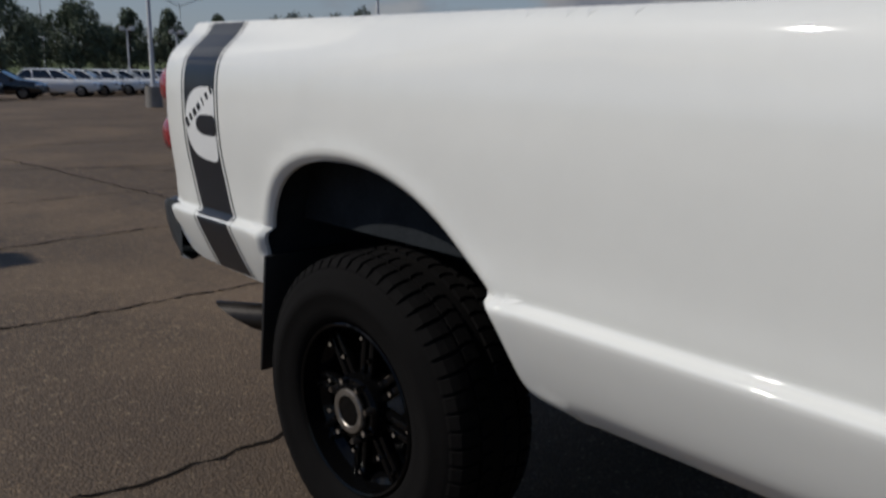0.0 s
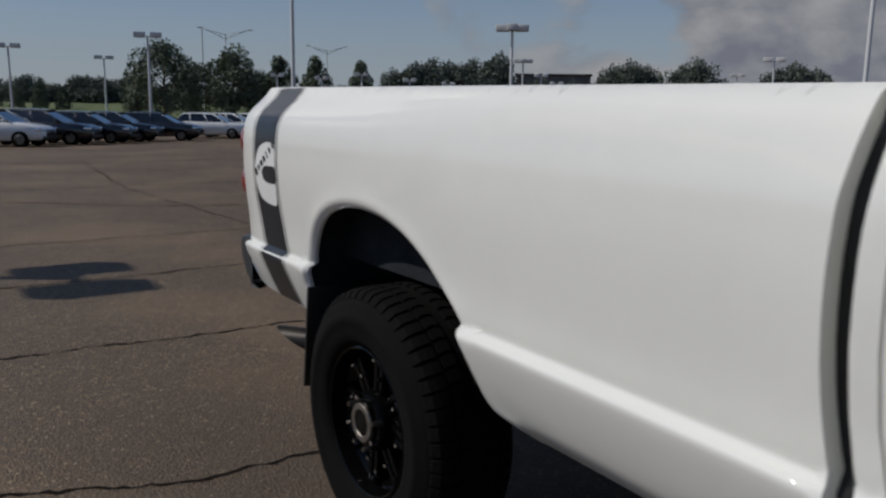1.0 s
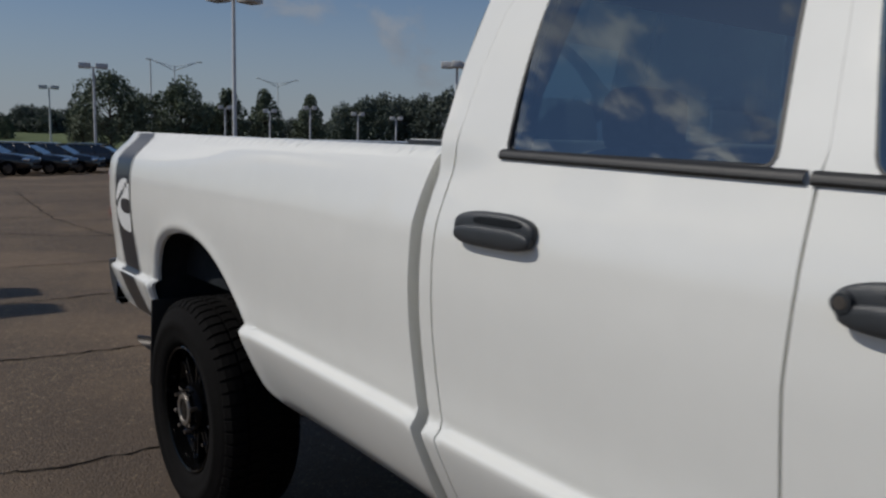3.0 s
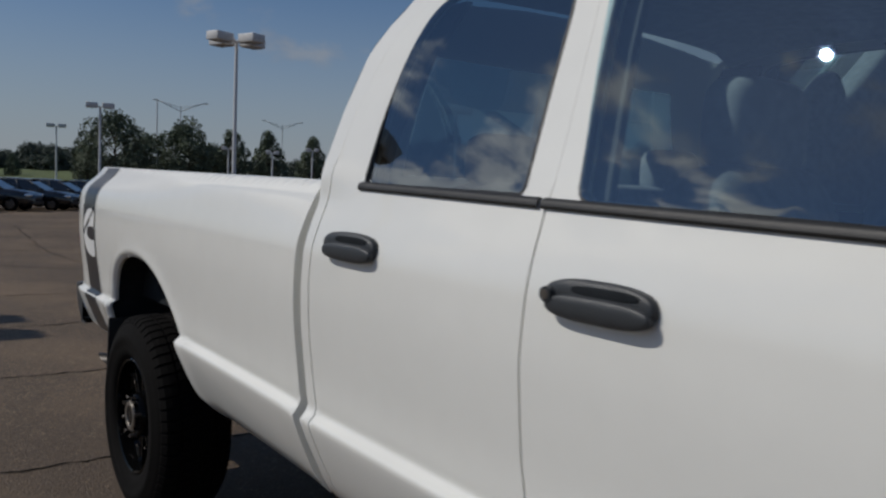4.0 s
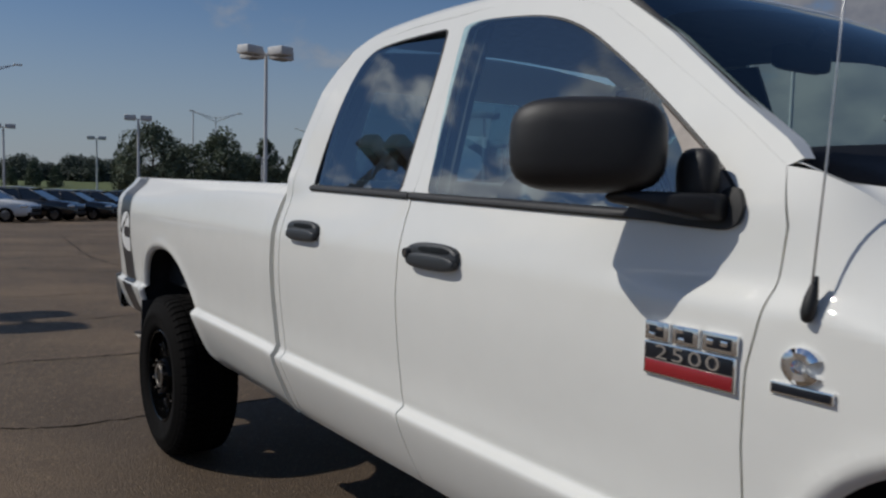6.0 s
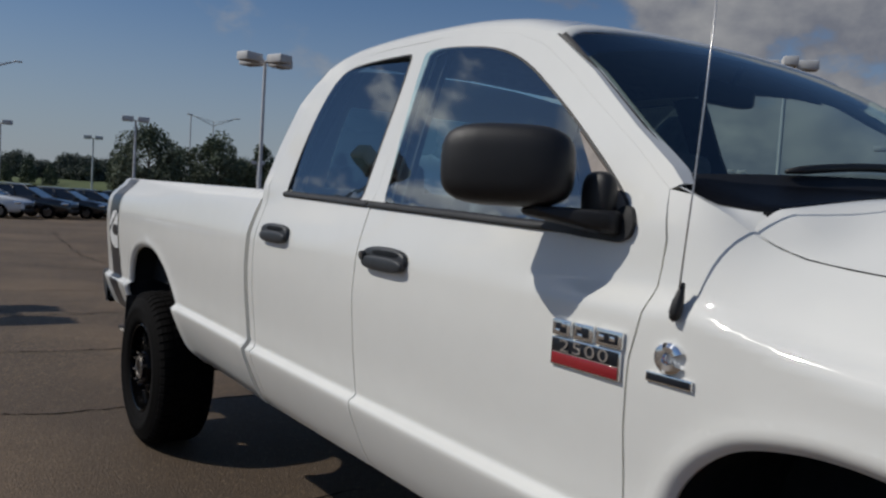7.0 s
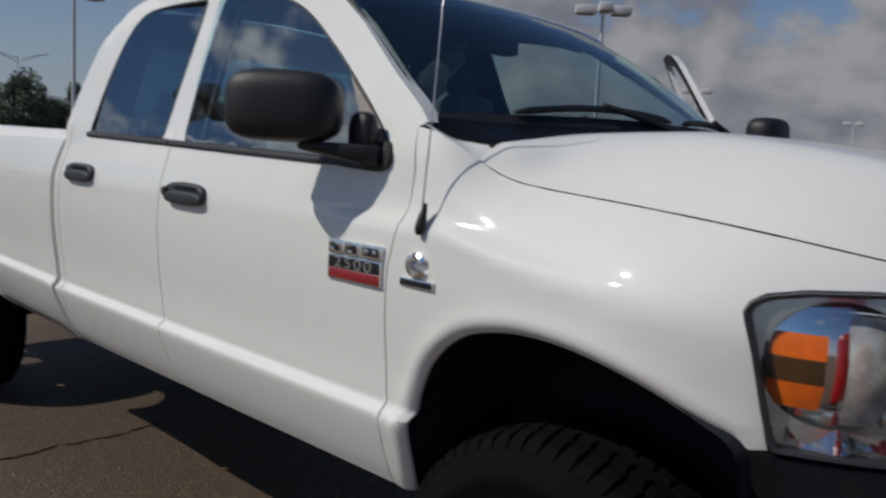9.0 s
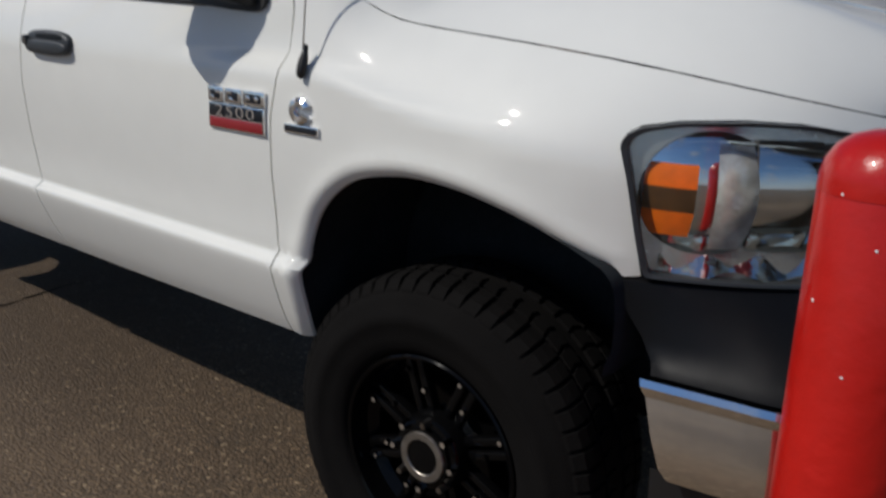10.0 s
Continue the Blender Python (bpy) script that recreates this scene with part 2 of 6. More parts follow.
RED_LENS = material("red_lens", (0.33, 0.010, 0.018), 0.12, 0.0, 1.0, vary=0.35, scale=14)
AMBER = material("amber_lens", (0.95, 0.19, 0.007), 0.3, 0.0, 0.25, vary=0.25, scale=45)
RED_ENAMEL = material("red_enamel", (0.30, 0.014, 0.020), 0.25, 0.0, 0.6, vary=0.1, scale=40)
RED_PAINT = material("red_gloss_paint", (0.50, 0.010, 0.006), 0.30, 0.0, 0.35, spec=0.3, vary=0.22, scale=5, bump=0.0022, bump_scale=34, coat_rough=0.08)
GLASS_SIDE = pane_material("side_glass", (0.62, 0.84, 0.85), 0.150)
GLASS_REAR = pane_material("privacy_glass", (0.22, 0.31, 0.33), 0.150)
GLASS_FRONT = pane_material("windshield_glass", (0.45, 0.58, 0.56), 0.075)
GLASS_BAND = pane_material("shade_band_glass", (0.03, 0.10, 0.26), 0.115)
LENS = pane_material("headlight_lens", (0.93, 0.95, 0.95), 0.045)
FABRIC = material("grey_fabric", (0.27, 0.285, 0.30), 0.9, vary=0.3, scale=30, bump=0.001, bump_scale=300)
DASH = material("dash_vinyl", (0.045, 0.048, 0.052), 0.7, vary=0.3, scale=18, bump=0.0008, bump_scale=300)
ASPHALT = asphalt_material()
CRACK = material("crack_filler", (0.014, 0.011, 0.009), 0.95, spec=0.08, vary=0.5, scale=4)
GRASS = material("grass", (0.105, 0.135, 0.035), 0.9, base2=(0.055, 0.075, 0.018), scale=0.12, bump=0.03, bump_scale=5)
# haze over the distance is put into the leaf colours, greyest in the far trees
LEAF = material("leaves", (0.120, 0.150, 0.088), 0.7, base2=(0.068, 0.092, 0.058), scale=0.6, island=0.35)
LEAF_HAZE = material("hazed_far_leaves", (0.120, 0.142, 0.112), 0.8, base2=(0.080, 0.100, 0.082), scale=0.3, island=0.3)
BARK = material("bark", (0.075, 0.058, 0.044), 0.9, vary=0.5, scale=3, bump=0.02, bump_scale=9)
POLE = material("pole_paint", (0.66, 0.67, 0.68), 0.45, 0.0, vary=0.12, scale=3)
LAMP_GREY = material("lamp_housing", (0.66, 0.655, 0.64), 0.5, vary=0.15, scale=5)
LAMP_LENS = material("lamp_lens", (0.22, 0.22, 0.21), 0.25, vary=0.2, scale=5)
CONCRETE = material("concrete", (0.27, 0.25, 0.225), 0.9, vary=0.35, scale=3, bump=0.004, bump_scale=30)
BRICK_FAR = material("far_wall", (0.26, 0.205, 0.18), 0.85, vary=0.25, scale=0.8)
CAR_BLACK = material("black_car_paint", (0.012, 0.014, 0.018), 0.25, 0.0, 1.0, vary=0.2, scale=2)
CAR_WHITE = material("white_car_paint", (0.78, 0.78, 0.77), 0.3, 0.0, 1.0, vary=0.05, scale=2)
CAR_SILVER = material("silver_car_paint", (0.52, 0.53, 0.54), 0.3, 0.7, 1.0, vary=0.08, scale=2)
CAR_GLASS = material("dark_car_glass", (0.012, 0.014, 0.016), 0.05, 0.0, 1.0, vary=0.2, scale=2)


from mathutils.geometry import delaunay_2d_cdt

# ---- building helpers ----
def link_mesh(name, verts, faces, mat, parent=None, label="", smooth=True, sharp=None):
    me = bpy.data.meshes.new(name)
    me.from_pydata([tuple(v) for v in verts], [], faces)
    me.validate()
    me.materials.append(mat)
    ob = new(name, me)
    if smooth:
        me.shade_smooth()
        if sharp:
            me.set_sharp_from_angle(angle=radians(sharp))
    if parent:
        ob.parent = parent
    if label:
        tagged(ob, label)
    return ob


def part(name, bm, mat, parent=None, label="", smooth=None):
    """Links a bmesh as one mesh object under a thing or a part."""
    bmesh.ops.recalc_face_normals(bm, faces=bm.faces)
    me = bpy.data.meshes.new(name)
    bm.to_mesh(me)
    bm.free()
    me.materials.append(mat)
    if smooth:
        me.shade_smooth()
        me.set_sharp_from_angle(angle=radians(smooth))
    ob = new(name, me)
    if parent:
        ob.parent = parent
    if label:
        tagged(ob, label)
    return ob


def empty(name, m=None):
    ob = new(name)
    ob.empty_display_size = 0.2
    if m is not None:
        ob.matrix_world = m
    return ob


def box(bm, cx, cy, cz, sx, sy, sz, m=None, bevel=0.0):
    mm = Matrix.Translation((cx, cy, cz)) @ Matrix.Diagonal((sx, sy, sz, 1))
    if m is not None:
        mm = m @ mm
    r = bmesh.ops.create_cube(bm, size=1, matrix=mm)
    if bevel:
        es = list({e for v in r["verts"] for e in v.link_edges})
        bmesh.ops.bevel(bm, geom=es, offset=bevel, segments=2, profile=0.5, affect="EDGES", clamp_overlap=True)


def cyl(bm, a, b, r1, r2=None, n=16):
    a, b = Vector(a), Vector(b)
    d = b - a
    m = Matrix.Translation((a + b) / 2) @ d.to_track_quat("Z", "Y").to_matrix().to_4x4()
    bmesh.ops.create_cone(bm, cap_ends=True, segments=n, radius1=r1, radius2=r1 if r2 is None else r2, depth=d.length, matrix=m)


def tube(path, r, n=8):
    """A bent tube as vertices and faces."""
    pts = [Vector(p) for p in path]
    vs, fs = [], []
    for i, p in enumerate(pts):
        d = (pts[min(i + 1, len(pts) - 1)] - pts[max(i - 1, 0)]).normalized()
        q = d.to_track_quat("Z", "Y")
        rr = r[i] if isinstance(r, (list, tuple)) else r
        for k in range(n):
            a = 2 * math.pi * k / n
            vs.append(p + q @ Vector((rr * math.cos(a), rr * math.sin(a), 0)))
    for i in range(len(pts) - 1):
        for k in range(n):
            fs.append((i * n + k, i * n + (k + 1) % n, (i + 1) * n + (k + 1) % n, (i + 1) * n + k))
    fs.append(tuple(range(n))[::-1])
    fs.append(tuple((len(pts) - 1) * n + k for k in range(n)))
    return vs, fs


def revolve(profile, n, axis="y"):
    """Turns (radius, along) pairs round the axis."""
    vs, fs = [], []
    for r, h in profile:
        for k in range(n):
            a = 2 * math.pi * k / n
            vs.append((r * math.cos(a), h, r * math.sin(a)) if axis == "y" else (r * math.cos(a), r * math.sin(a), h))
    for i in range(len(profile) - 1):
        for k in range(n):
            fs.append((i * n + k, i * n + (k + 1) % n, (i + 1) * n + (k + 1) % n, (i + 1) * n + k))
    return vs, fs


def curve_of(table):
    """A smooth monotone curve through (a, b) pairs."""
    t = np.array([p[0] for p in table], float)
    v = np.array([p[1] for p in table], float)
    h, d = np.diff(t), np.diff(v) / np.diff(t)
    s = np.zeros(len(t))
    for i in range(1, len(t) - 1):
        if d[i - 1] * d[i] > 0:
            w1, w2 = 2 * h[i] + h[i - 1], h[i] + 2 * h[i - 1]
            s[i] = (w1 + w2) / (w1 / d[i - 1] + w2 / d[i])
    s[0], s[-1] = d[0], d[-1]

    def f(a):
        if a <= t[0]:
            return float(v[0] + s[0] * (a - t[0]))
        if a >= t[-1]:
            return float(v[-1] + s[-1] * (a - t[-1]))
        i = int(np.searchsorted(t, a)) - 1
        u = (a - t[i]) / h[i]
        return float((1 + 2 * u) * (1 - u) ** 2 * v[i] + u * (1 - u) ** 2 * h[i] * s[i]
                     + u * u * (3 - 2 * u) * v[i + 1] + u * u * (u - 1) * h[i] * s[i + 1])
    return f


def rounded(points, step, smooth=2, closed=True):
    """Densifies an outline and rounds its corners a little."""
    p = [Vector(q) for q in points]
    for _ in range(smooth):
        q = []
        n = len(p)
        for i in range(n if closed else n - 1):
            a, b = p[i], p[(i + 1) % n]
            q += [a.lerp(b, 0.25), a.lerp(b, 0.75)]
        if not closed:
            q = [p[0]] + q + [p[-1]]
        p = q
    return dense(p, step, closed)


def dense(p, step, closed=True):
    p = [Vector(q) for q in p]
    out = []
    n = len(p)
    for i in range(n if closed else n - 1):
        a, b = p[i], p[(i + 1) % n]
        k = max(1, math.ceil((b - a).length / step))
        out += [a.lerp(b, j / k) for j in range(k)]
    if not closed:
        out.append(p[-1])
    # drop near-doubles
    res = []
    for q in out:
        if not res or (q - res[-1]).length > 1e-4:
            res.append(q)
    return res


def fillet(points, r=0.028, closed=True):
    """Rounds the corners of an outline with small arcs."""
    p = [Vector(q) for q in points]
    n = len(p)
    out = []
    for i in range(n):
        a, b, c = p[i - 1], p[i], p[(i + 1) % n]
        if not closed and i in (0, n - 1):
            out.append(b)
            continue
        d1, d2 = a - b, c - b
        l = min(r, d1.length * 0.45, d2.length * 0.45)
        q1, q2 = b + d1.normalized() * l, b + d2.normalized() * l
        for s in (0, 0.25, 0.5, 0.75, 1):
            out.append((1 - s) ** 2 * q1 + 2 * s * (1 - s) * b + s * s * q2)
    return out


def ease(points, rounds=3, limit=40.0):
    """Round the gentle bends of an outline and keep its sharp corners."""
    p = [Vector(q) for q in points]
    for _ in range(rounds):
        out, n = [], len(p)
        for i in range(n):
            a, b, c = p[i - 1], p[i], p[(i + 1) % n]
            if (b - a).angle(c - b) < radians(limit):
                out += [b.lerp(a, 0.25), b.lerp(c, 0.25)]
            else:
                out.append(b)
        p = out
    return [(q.x, q.y) for q in p]


def inside(pt, poly):
    x, y = pt
    c, n = False, len(poly)
    j = n - 1
    for i in range(n):
        xi, yi, xj, yj = poly[i][0], poly[i][1], poly[j][0], poly[j][1]
        if (yi > y) != (yj > y) and x < (xj - xi) * (y - yi) / (yj - yi) + xi:
            c = not c
        j = i
    return c


def gap_to(pt, seg_a, seg_b):
    """Distance of points to a set of segments (numpy)."""
    d = seg_b - seg_a
    l2 = (d * d).sum(1)
    t = np.clip(((pt - seg_a) * d).sum(1) / np.maximum(l2, 1e-12), 0, 1)
    q = seg_a + d * t[:, None]
    return float(np.sqrt(((pt - q) ** 2).sum(1).min()))


# ---- ground ----
def gz(x, y):
    """Height of the lot: level round the truck, then falling away slightly."""
    d = math.hypot(x, y)
    return -0.60 * smooth01(d, 3.0, 62.0)


def smooth01(a, lo, hi):
    t = min(1.0, max(0.0, (a - lo) / (hi - lo)))
    return t * t * (3 - 2 * t)


def ground_sheet():
    lim = [s * v for s, r in ((-1, (1500, 900, 500, 300, 200, 140, 110, 90, 75)), (1, ())) for v in r]
    lim += [-66 + 4 * i for i in range(34)] + [75, 90, 110, 140, 200, 300, 500, 900, 1500]
    vs = [(x, y, gz(x, y)) for x in lim for y in lim]
    k = len(lim)
    fs = [(i * k + j, (i + 1) * k + j, (i + 1) * k + j + 1, i * k + j + 1) for i in range(k - 1) for j in range(k - 1)]
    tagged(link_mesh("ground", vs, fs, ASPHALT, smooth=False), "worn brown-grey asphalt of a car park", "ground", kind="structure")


ground_sheet()

# ---- the pickup truck: x runs to the nose, y into the body, z up ----
YC = 1.0          # middle plane
R_NOSE, X_NOSE = 0.85, 4.22
RAKE = 0.0085
HUB_Z, WHEELBASE = 0.440, 4.09

SILL = [(0.58, 0.155), (0.605, 0.114), (0.635, 0.085), (0.67, 0.064), (0.70, 0.050), (0.73, 0.0375), (0.76, 0.0260), (0.80, 0.0120), (0.83, 0.0030), (0.842, 0.0010), (0.850, 0.0035),
        (0.856, 0.0110), (0.861, 0.0225), (0.866, 0.0300), (0.873, 0.0310), (0.886, 0.0285), (0.906, 0.0270)]
CAB = curve_of(SILL + [(0.95, 0.0256), (1.08, 0.0150), (1.20, 0.0090), (1.30, 0.0120), (1.38, 0.022), (1.44, 0.034),
                       (1.49, 0.048), (1.60, 0.092), (1.80, 0.174), (2.05, 0.277), (2.15, 0.32)])
BED_FRONT = curve_of(SILL + [(0.95, 0.0256), (1.08, 0.0150), (1.20, 0.0090), (1.30, 0.0120), (1.38, 0.024), (1.43, 0.036),
                             (1.465, 0.050), (1.485, 0.064), (1.499, 0.082), (1.505, 0.100), (1.508, 0.12)])
BED_TAIL = curve_of(SILL + [(0.95, 0.0243), (1.08, 0.0110), (1.20, 0.0040), (1.28, 0.0050), (1.33, 0.0090), (1.365, 0.0165), (1.395, 0.0310), (1.42, 0.0530),
                            (1.445, 0.0810), (1.465, 0.1020), (1.482, 0.1150), (1.496, 0.1240), (1.504, 0.1320), (1.508, 0.147)])
HOOD_Z = curve_of([(3.60, 1.575), (3.70, 1.550), (3.78, 1.508), (3.82, 1.479), (3.87, 1.453), (3.93, 1.435), (4.03, 1.423), (4.18, 1.411), (4.5, 1.383), (4.8, 1.342), (5.0, 1.312), (5.3, 1.27)])
HOOD_Y = curve_of([(3.60, 0.090), (3.75, 0.103), (3.82, 0.117), (3.88, 0.129), (4.03, 0.146), (4.3, 0.150), (4.6, 0.112), (4.9, 0.062), (5.3, 0.04)])
CREASE = curve_of([(3.5, 1.305), (3.75, 1.300), (4.0, 1.262), (4.3, 1.225), (4.6, 1.19), (5.3, 1.15)])


PLAN = curve_of([(-1.3, 0.0), (0.6, 0.0), (1.40, -0.010), (1.60, -0.018), (2.5, -0.014), (3.6, -0.004), (3.9, 0.0), (6.0, 0.0)])


SHOULDER = curve_of([(1.20, 0.0), (1.295, 0.0), (1.312, 0.004), (1.335, 0.017), (1.352, 0.0235), (1.372, 0.0235), (1.42, 0.0170), (1.49, 0.004), (1.54, 0.0), (1.7, 0.0)])


def cab_y(x, z):
    """Flank of the cab; a pressed shoulder grows towards the front of the front door."""
    y = CAB(z + RAKE * (x - 1.6)) + PLAN(x) * (1 - smooth01(z, 1.30, 1.47))
    if x < 1.80 and z > 1.44:           # the rear pillar stands a little proud
        y -= 0.018 * (1 - smooth01(x, 1.60, 1.80)) * smooth01(z, 1.44, 1.54) * (1 - smooth01(z, 1.85, 2.0))
    if x > 3.15 and 1.28 < z < 1.55:
        y += smooth01(x, 3.15, 3.62) * SHOULDER(z)
    return y


def bed_y(x, z):
    ze = z + RAKE * (x - 1.6)
    w = smooth01(x, -0.95, 0.75)
    y = (1 - w) * BED_TAIL(ze) + w * BED_FRONT(ze)
    if x < -0.95:                       # the corner turns in at the tail
        y += 0.5 * (-0.95 - x) ** 2
    return y + PLAN(x) * (1 - smooth01(z, 1.30, 1.47))


FENDER_RISE = curve_of([(-0.2, 0.0), (0.0, 0.0), (0.06, 0.035), (0.14, 0.150), (0.22, 0.250), (0.32, 0.325), (0.45, 0.425), (0.7, 0.655), (1.0, 1.0), (1.2, 1.2)])


def fender_y(x, z):
    c, h = CREASE(x), HOOD_Z(x)
    low = cab_y(x, min(z, 1.2))
    t = (z - c) / (h - c)
    crisp = 1 - smooth01(x, 3.95, 4.55)
    y = low if t <= 0 else low + (HOOD_Y(x) - low) * (crisp * FENDER_RISE(min(t, 1.0)) + (1 - crisp) * (0.30 * t + 0.70 * t ** 2))
    w = smooth01(x, 3.60, 3.85)
    return (1 - w) * cab_y(x, z) + w * y


def bend(u, off, z):
    """Side position u, depth off: straight along the flank, then round the nose."""
    if u <= X_NOSE:
        return Vector((u, off, z))
    a = (u - X_NOSE) / R_NOSE
    return Vector((X_NOSE + (R_NOSE - off) * math.sin(a), R_NOSE - (R_NOSE - off) * math.cos(a), z))


ARCH_REAR = [(-0.482, 0.64), (-0.482, 0.80), (-0.462, 0.935), (-0.400, 1.035), (-0.294, 1.100), (-0.146, 1.130), (0.025, 1.126), (0.175, 1.087),
             (0.290, 1.026), (0.380, 0.952), (0.467, 0.882), (0.507, 0.80), (0.531, 0.72), (0.549, 0.655), (0.586, 0.622), (0.67, 0.602)]
ARCH_FRONT = [(3.690, 0.625), (3.706, 0.70), (3.714, 0.83), (3.750, 0.955), (3.800, 1.022), (3.870, 1.076), (3.945, 1.101), (4.060, 1.117), (4.210, 1.104),
              (4.350, 1.068), (4.450, 1.024), (4.520, 0.997)]
ROWS_Z = [0.645, 0.67, 0.70, 0.73, 0.76, 0.79, 0.815, 0.832, 0.842, 0.847, 0.851, 0.855, 0.859, 0.8635, 0.868, 0.875, 0.886, 0.906, 0.93, 0.97, 1.02, 1.07, 1.12, 1.17, 1.21, 1.24,
          1.265, 1.285, 1.298, 1.31, 1.322, 1.335, 1.347, 1.358, 1.37, 1.385, 1.40, 1.415, 1.43, 1.445, 1.46, 1.475, 1.487, 1.496, 1.51, 1.54, 1.58, 1.65, 1.73, 1.82, 1.90, 1.97, 2.02]


def panel(name, outline, surf, mat, parent, label="", holes=(), arches=(), flange=0.028, side=1, mapping=bend, dx=0.055, out=0.0):
    """A pressed sheet: the outline in (x, z), pushed to the surface, with turned-in edges and rounded arch lips."""
    outline = dense([Vector(p) for p in outline], 0.022)
    holes = [dense([Vector(p) for p in h], 0.022) for h in holes]
    arcs = [dense([Vector(p) for p in a], 0.02, False) for a in arches]
    seg_a = np.array([p[:] for a in arcs for p in a[:-1]]) if arcs else None
    seg_b = np.array([p[:] for a in arcs for p in a[1:]]) if arcs else None

    def depth(x, z):
        y = surf(x, z) - out
        if seg_a is not None:
            d = gap_to(np.array((x, z)), seg_a, seg_b)
            if d < 0.075:
                y -= 0.006 * math.exp(-((d - 0.030) / 0.022) ** 2)
            if d < 0.026:
                y += 0.013 * (1 - d / 0.026) ** 2
        return y

    rings = [outline] + holes
    ra = np.array([r[i][:] for r in rings for i in range(len(r))])
    rb = np.array([r[(i + 1) % len(r)][:] for r in rings for i in range(len(r))])
    pts, edges = [], []
    for r in rings:
        o = len(pts)
        pts += [Vector(p) for p in r]
        edges += [(o + i, o + (i + 1) % len(r)) for i in range(len(r))]
    xs = [p[0] for p in outline]
    zs = [p[1] for p in outline]
    x0, x1 = min(xs), max(xs)
    extra = []
    nx = max(2, int((x1 - x0) / dx))
    for z in [r for r in ROWS_Z if min(zs) < r < max(zs)]:
        for i in range(nx + 1):
            x = x0 + (x1 - x0) * i / nx
            extra.append((x, z - RAKE * (x - 1.6)))
    for a in arcs:
        for i in range(1, len(a) - 1):
            t = (a[i + 1] - a[i - 1]).normalized()
            for s in (1, -1):
                for d in (0.007, 0.015, 0.026, 0.04, 0.056):
                    extra.append((a[i].x - s * t.y * d, a[i].y + s * t.x * d))
    for p in extra:
        if inside(p, outline) and not any(inside(p, h) for h in holes) and gap_to(np.array(p), ra, rb) > 0.006:
            pts.append(Vector(p))
    vo, _, fo, *_ = delaunay_2d_cdt(pts, edges, [], 0, 1e-5)
    faces = []
    for f in fo:
        cx, cz = sum(vo[i].x for i in f) / 3, sum(vo[i].y for i in f) / 3
        if inside((cx, cz), outline) and not any(inside((cx, cz), h) for h in holes):
            faces.append(tuple(f))

    def place(x, z, more=0.0):
        v = mapping(x, depth(x, z) + more, z)
        return (v.x, v.y if side == 1 else 2 * YC - v.y, v.z)
    verts = [place(v.x, v.y) for v in vo]
    # outward is -y on the near flank
    fixed = []
    for f in faces:
        a, b, c = (Vector(verts[i]) for i in f)
        nrm = (b - a).cross(c - a)
        mid = (a + b + c) / 3
        outw = Vector((max(0, mid.x - X_NOSE), (mid.y - YC), 0.2))
        fixed.append(f if nrm.dot(outw) > 0 else f[::-1])
    if flange:
        for r in rings:
            o = len(verts)
            k = len(r)
            verts += [place(p.x, p.y) for p in r] + [place(p.x, p.y, min(0.007, 0.5 * (flange(p.x, p.y) if callable(flange) else flange))) for p in r] + [place(p.x, p.y, flange(p.x, p.y) if callable(flange) else flange) for p in r]
            for i in range(k):
                j = (i + 1) % k
                for s in (0, k):
                    fixed.append((o + s + i, o + s + j, o + s + k + j, o + s + k + i))
    return link_mesh(name, verts, fixed, mat, parent, label, sharp=50)


def grid_mesh(name, rows, mat, parent, label="", sharp=60, flip=False):
    k = len(rows[0])
    vs = [p for r in rows for p in r]
    fs = [(i * k + j, i * k + j + 1, (i + 1) * k + j + 1, (i + 1) * k + j) for i in range(len(rows) - 1) for j in range(k - 1)]
    if flip:
        fs = [f[::-1] for f in fs]
    return link_mesh(name, vs, fs, mat, parent, label, sharp=sharp)


truck = tagged(empty("pickup_truck", pose(0, 0, 0)), "white lifted crew-cab pickup truck with black wheels, parked on asphalt", "pickup truck")

# seams
BED_EDGE = [(1.575, 0.603), (1.570, 0.70), (1.560, 0.77), (1.545, 0.86), (1.520, 0.985), (1.513, 1.10), (1.515, 1.25), (1.521, 1.35), (1.527, 1.41), (1.534, 1.47)]
CAB_REAR = [(1.635, 0.615), (1.630, 0.70), (1.615, 0.77), (1.592, 0.86), (1.570, 0.985), (1.563, 1.10), (1.565, 1.25), (1.571, 1.35), (1.575, 1.42), (1.574, 1.50), (1.566, 1.60), (1.560, 1.70), (1.574, 1.86), (1.613, 1.955), (1.67, 2.012)]
DOOR_REAR = [(1.685, 0.615), (1.680, 0.70), (1.665, 0.77), (1.643, 0.86), (1.619, 0.985), (1.612, 1.10), (1.612, 1.25), (1.618, 1.35), (1.622, 1.41), (1.629, 1.48), (1.630, 1.58), (1.628, 1.68), (1.644, 1.81), (1.680, 1.92), (1.750, 2.00), (1.86, 2.035)]
DOOR_MID = [(2.525, 0.625), (2.505, 0.743), (2.487, 0.86), (2.468, 0.98), (2.462, 1.18), (2.468, 1.32), (2.464, 1.46), (2.468, 1.52), (2.440, 1.72), (2.410, 1.92), (2.392, 2.045)]
DOOR_FRONT = [(3.620, 0.625), (3.622, 0.70), (3.630, 0.86), (3.624, 1.06), (3.630, 1.20), (3.644, 1.265), (3.652, 1.306), (3.661, 1.355), (3.666, 1.45), (3.640, 1.555), (3.50, 1.655), (3.33, 1.765), (3.18, 1.865), (3.04, 1.950), (2.88, 2.008), (2.70, 2.035), (2.55, 2.045)]
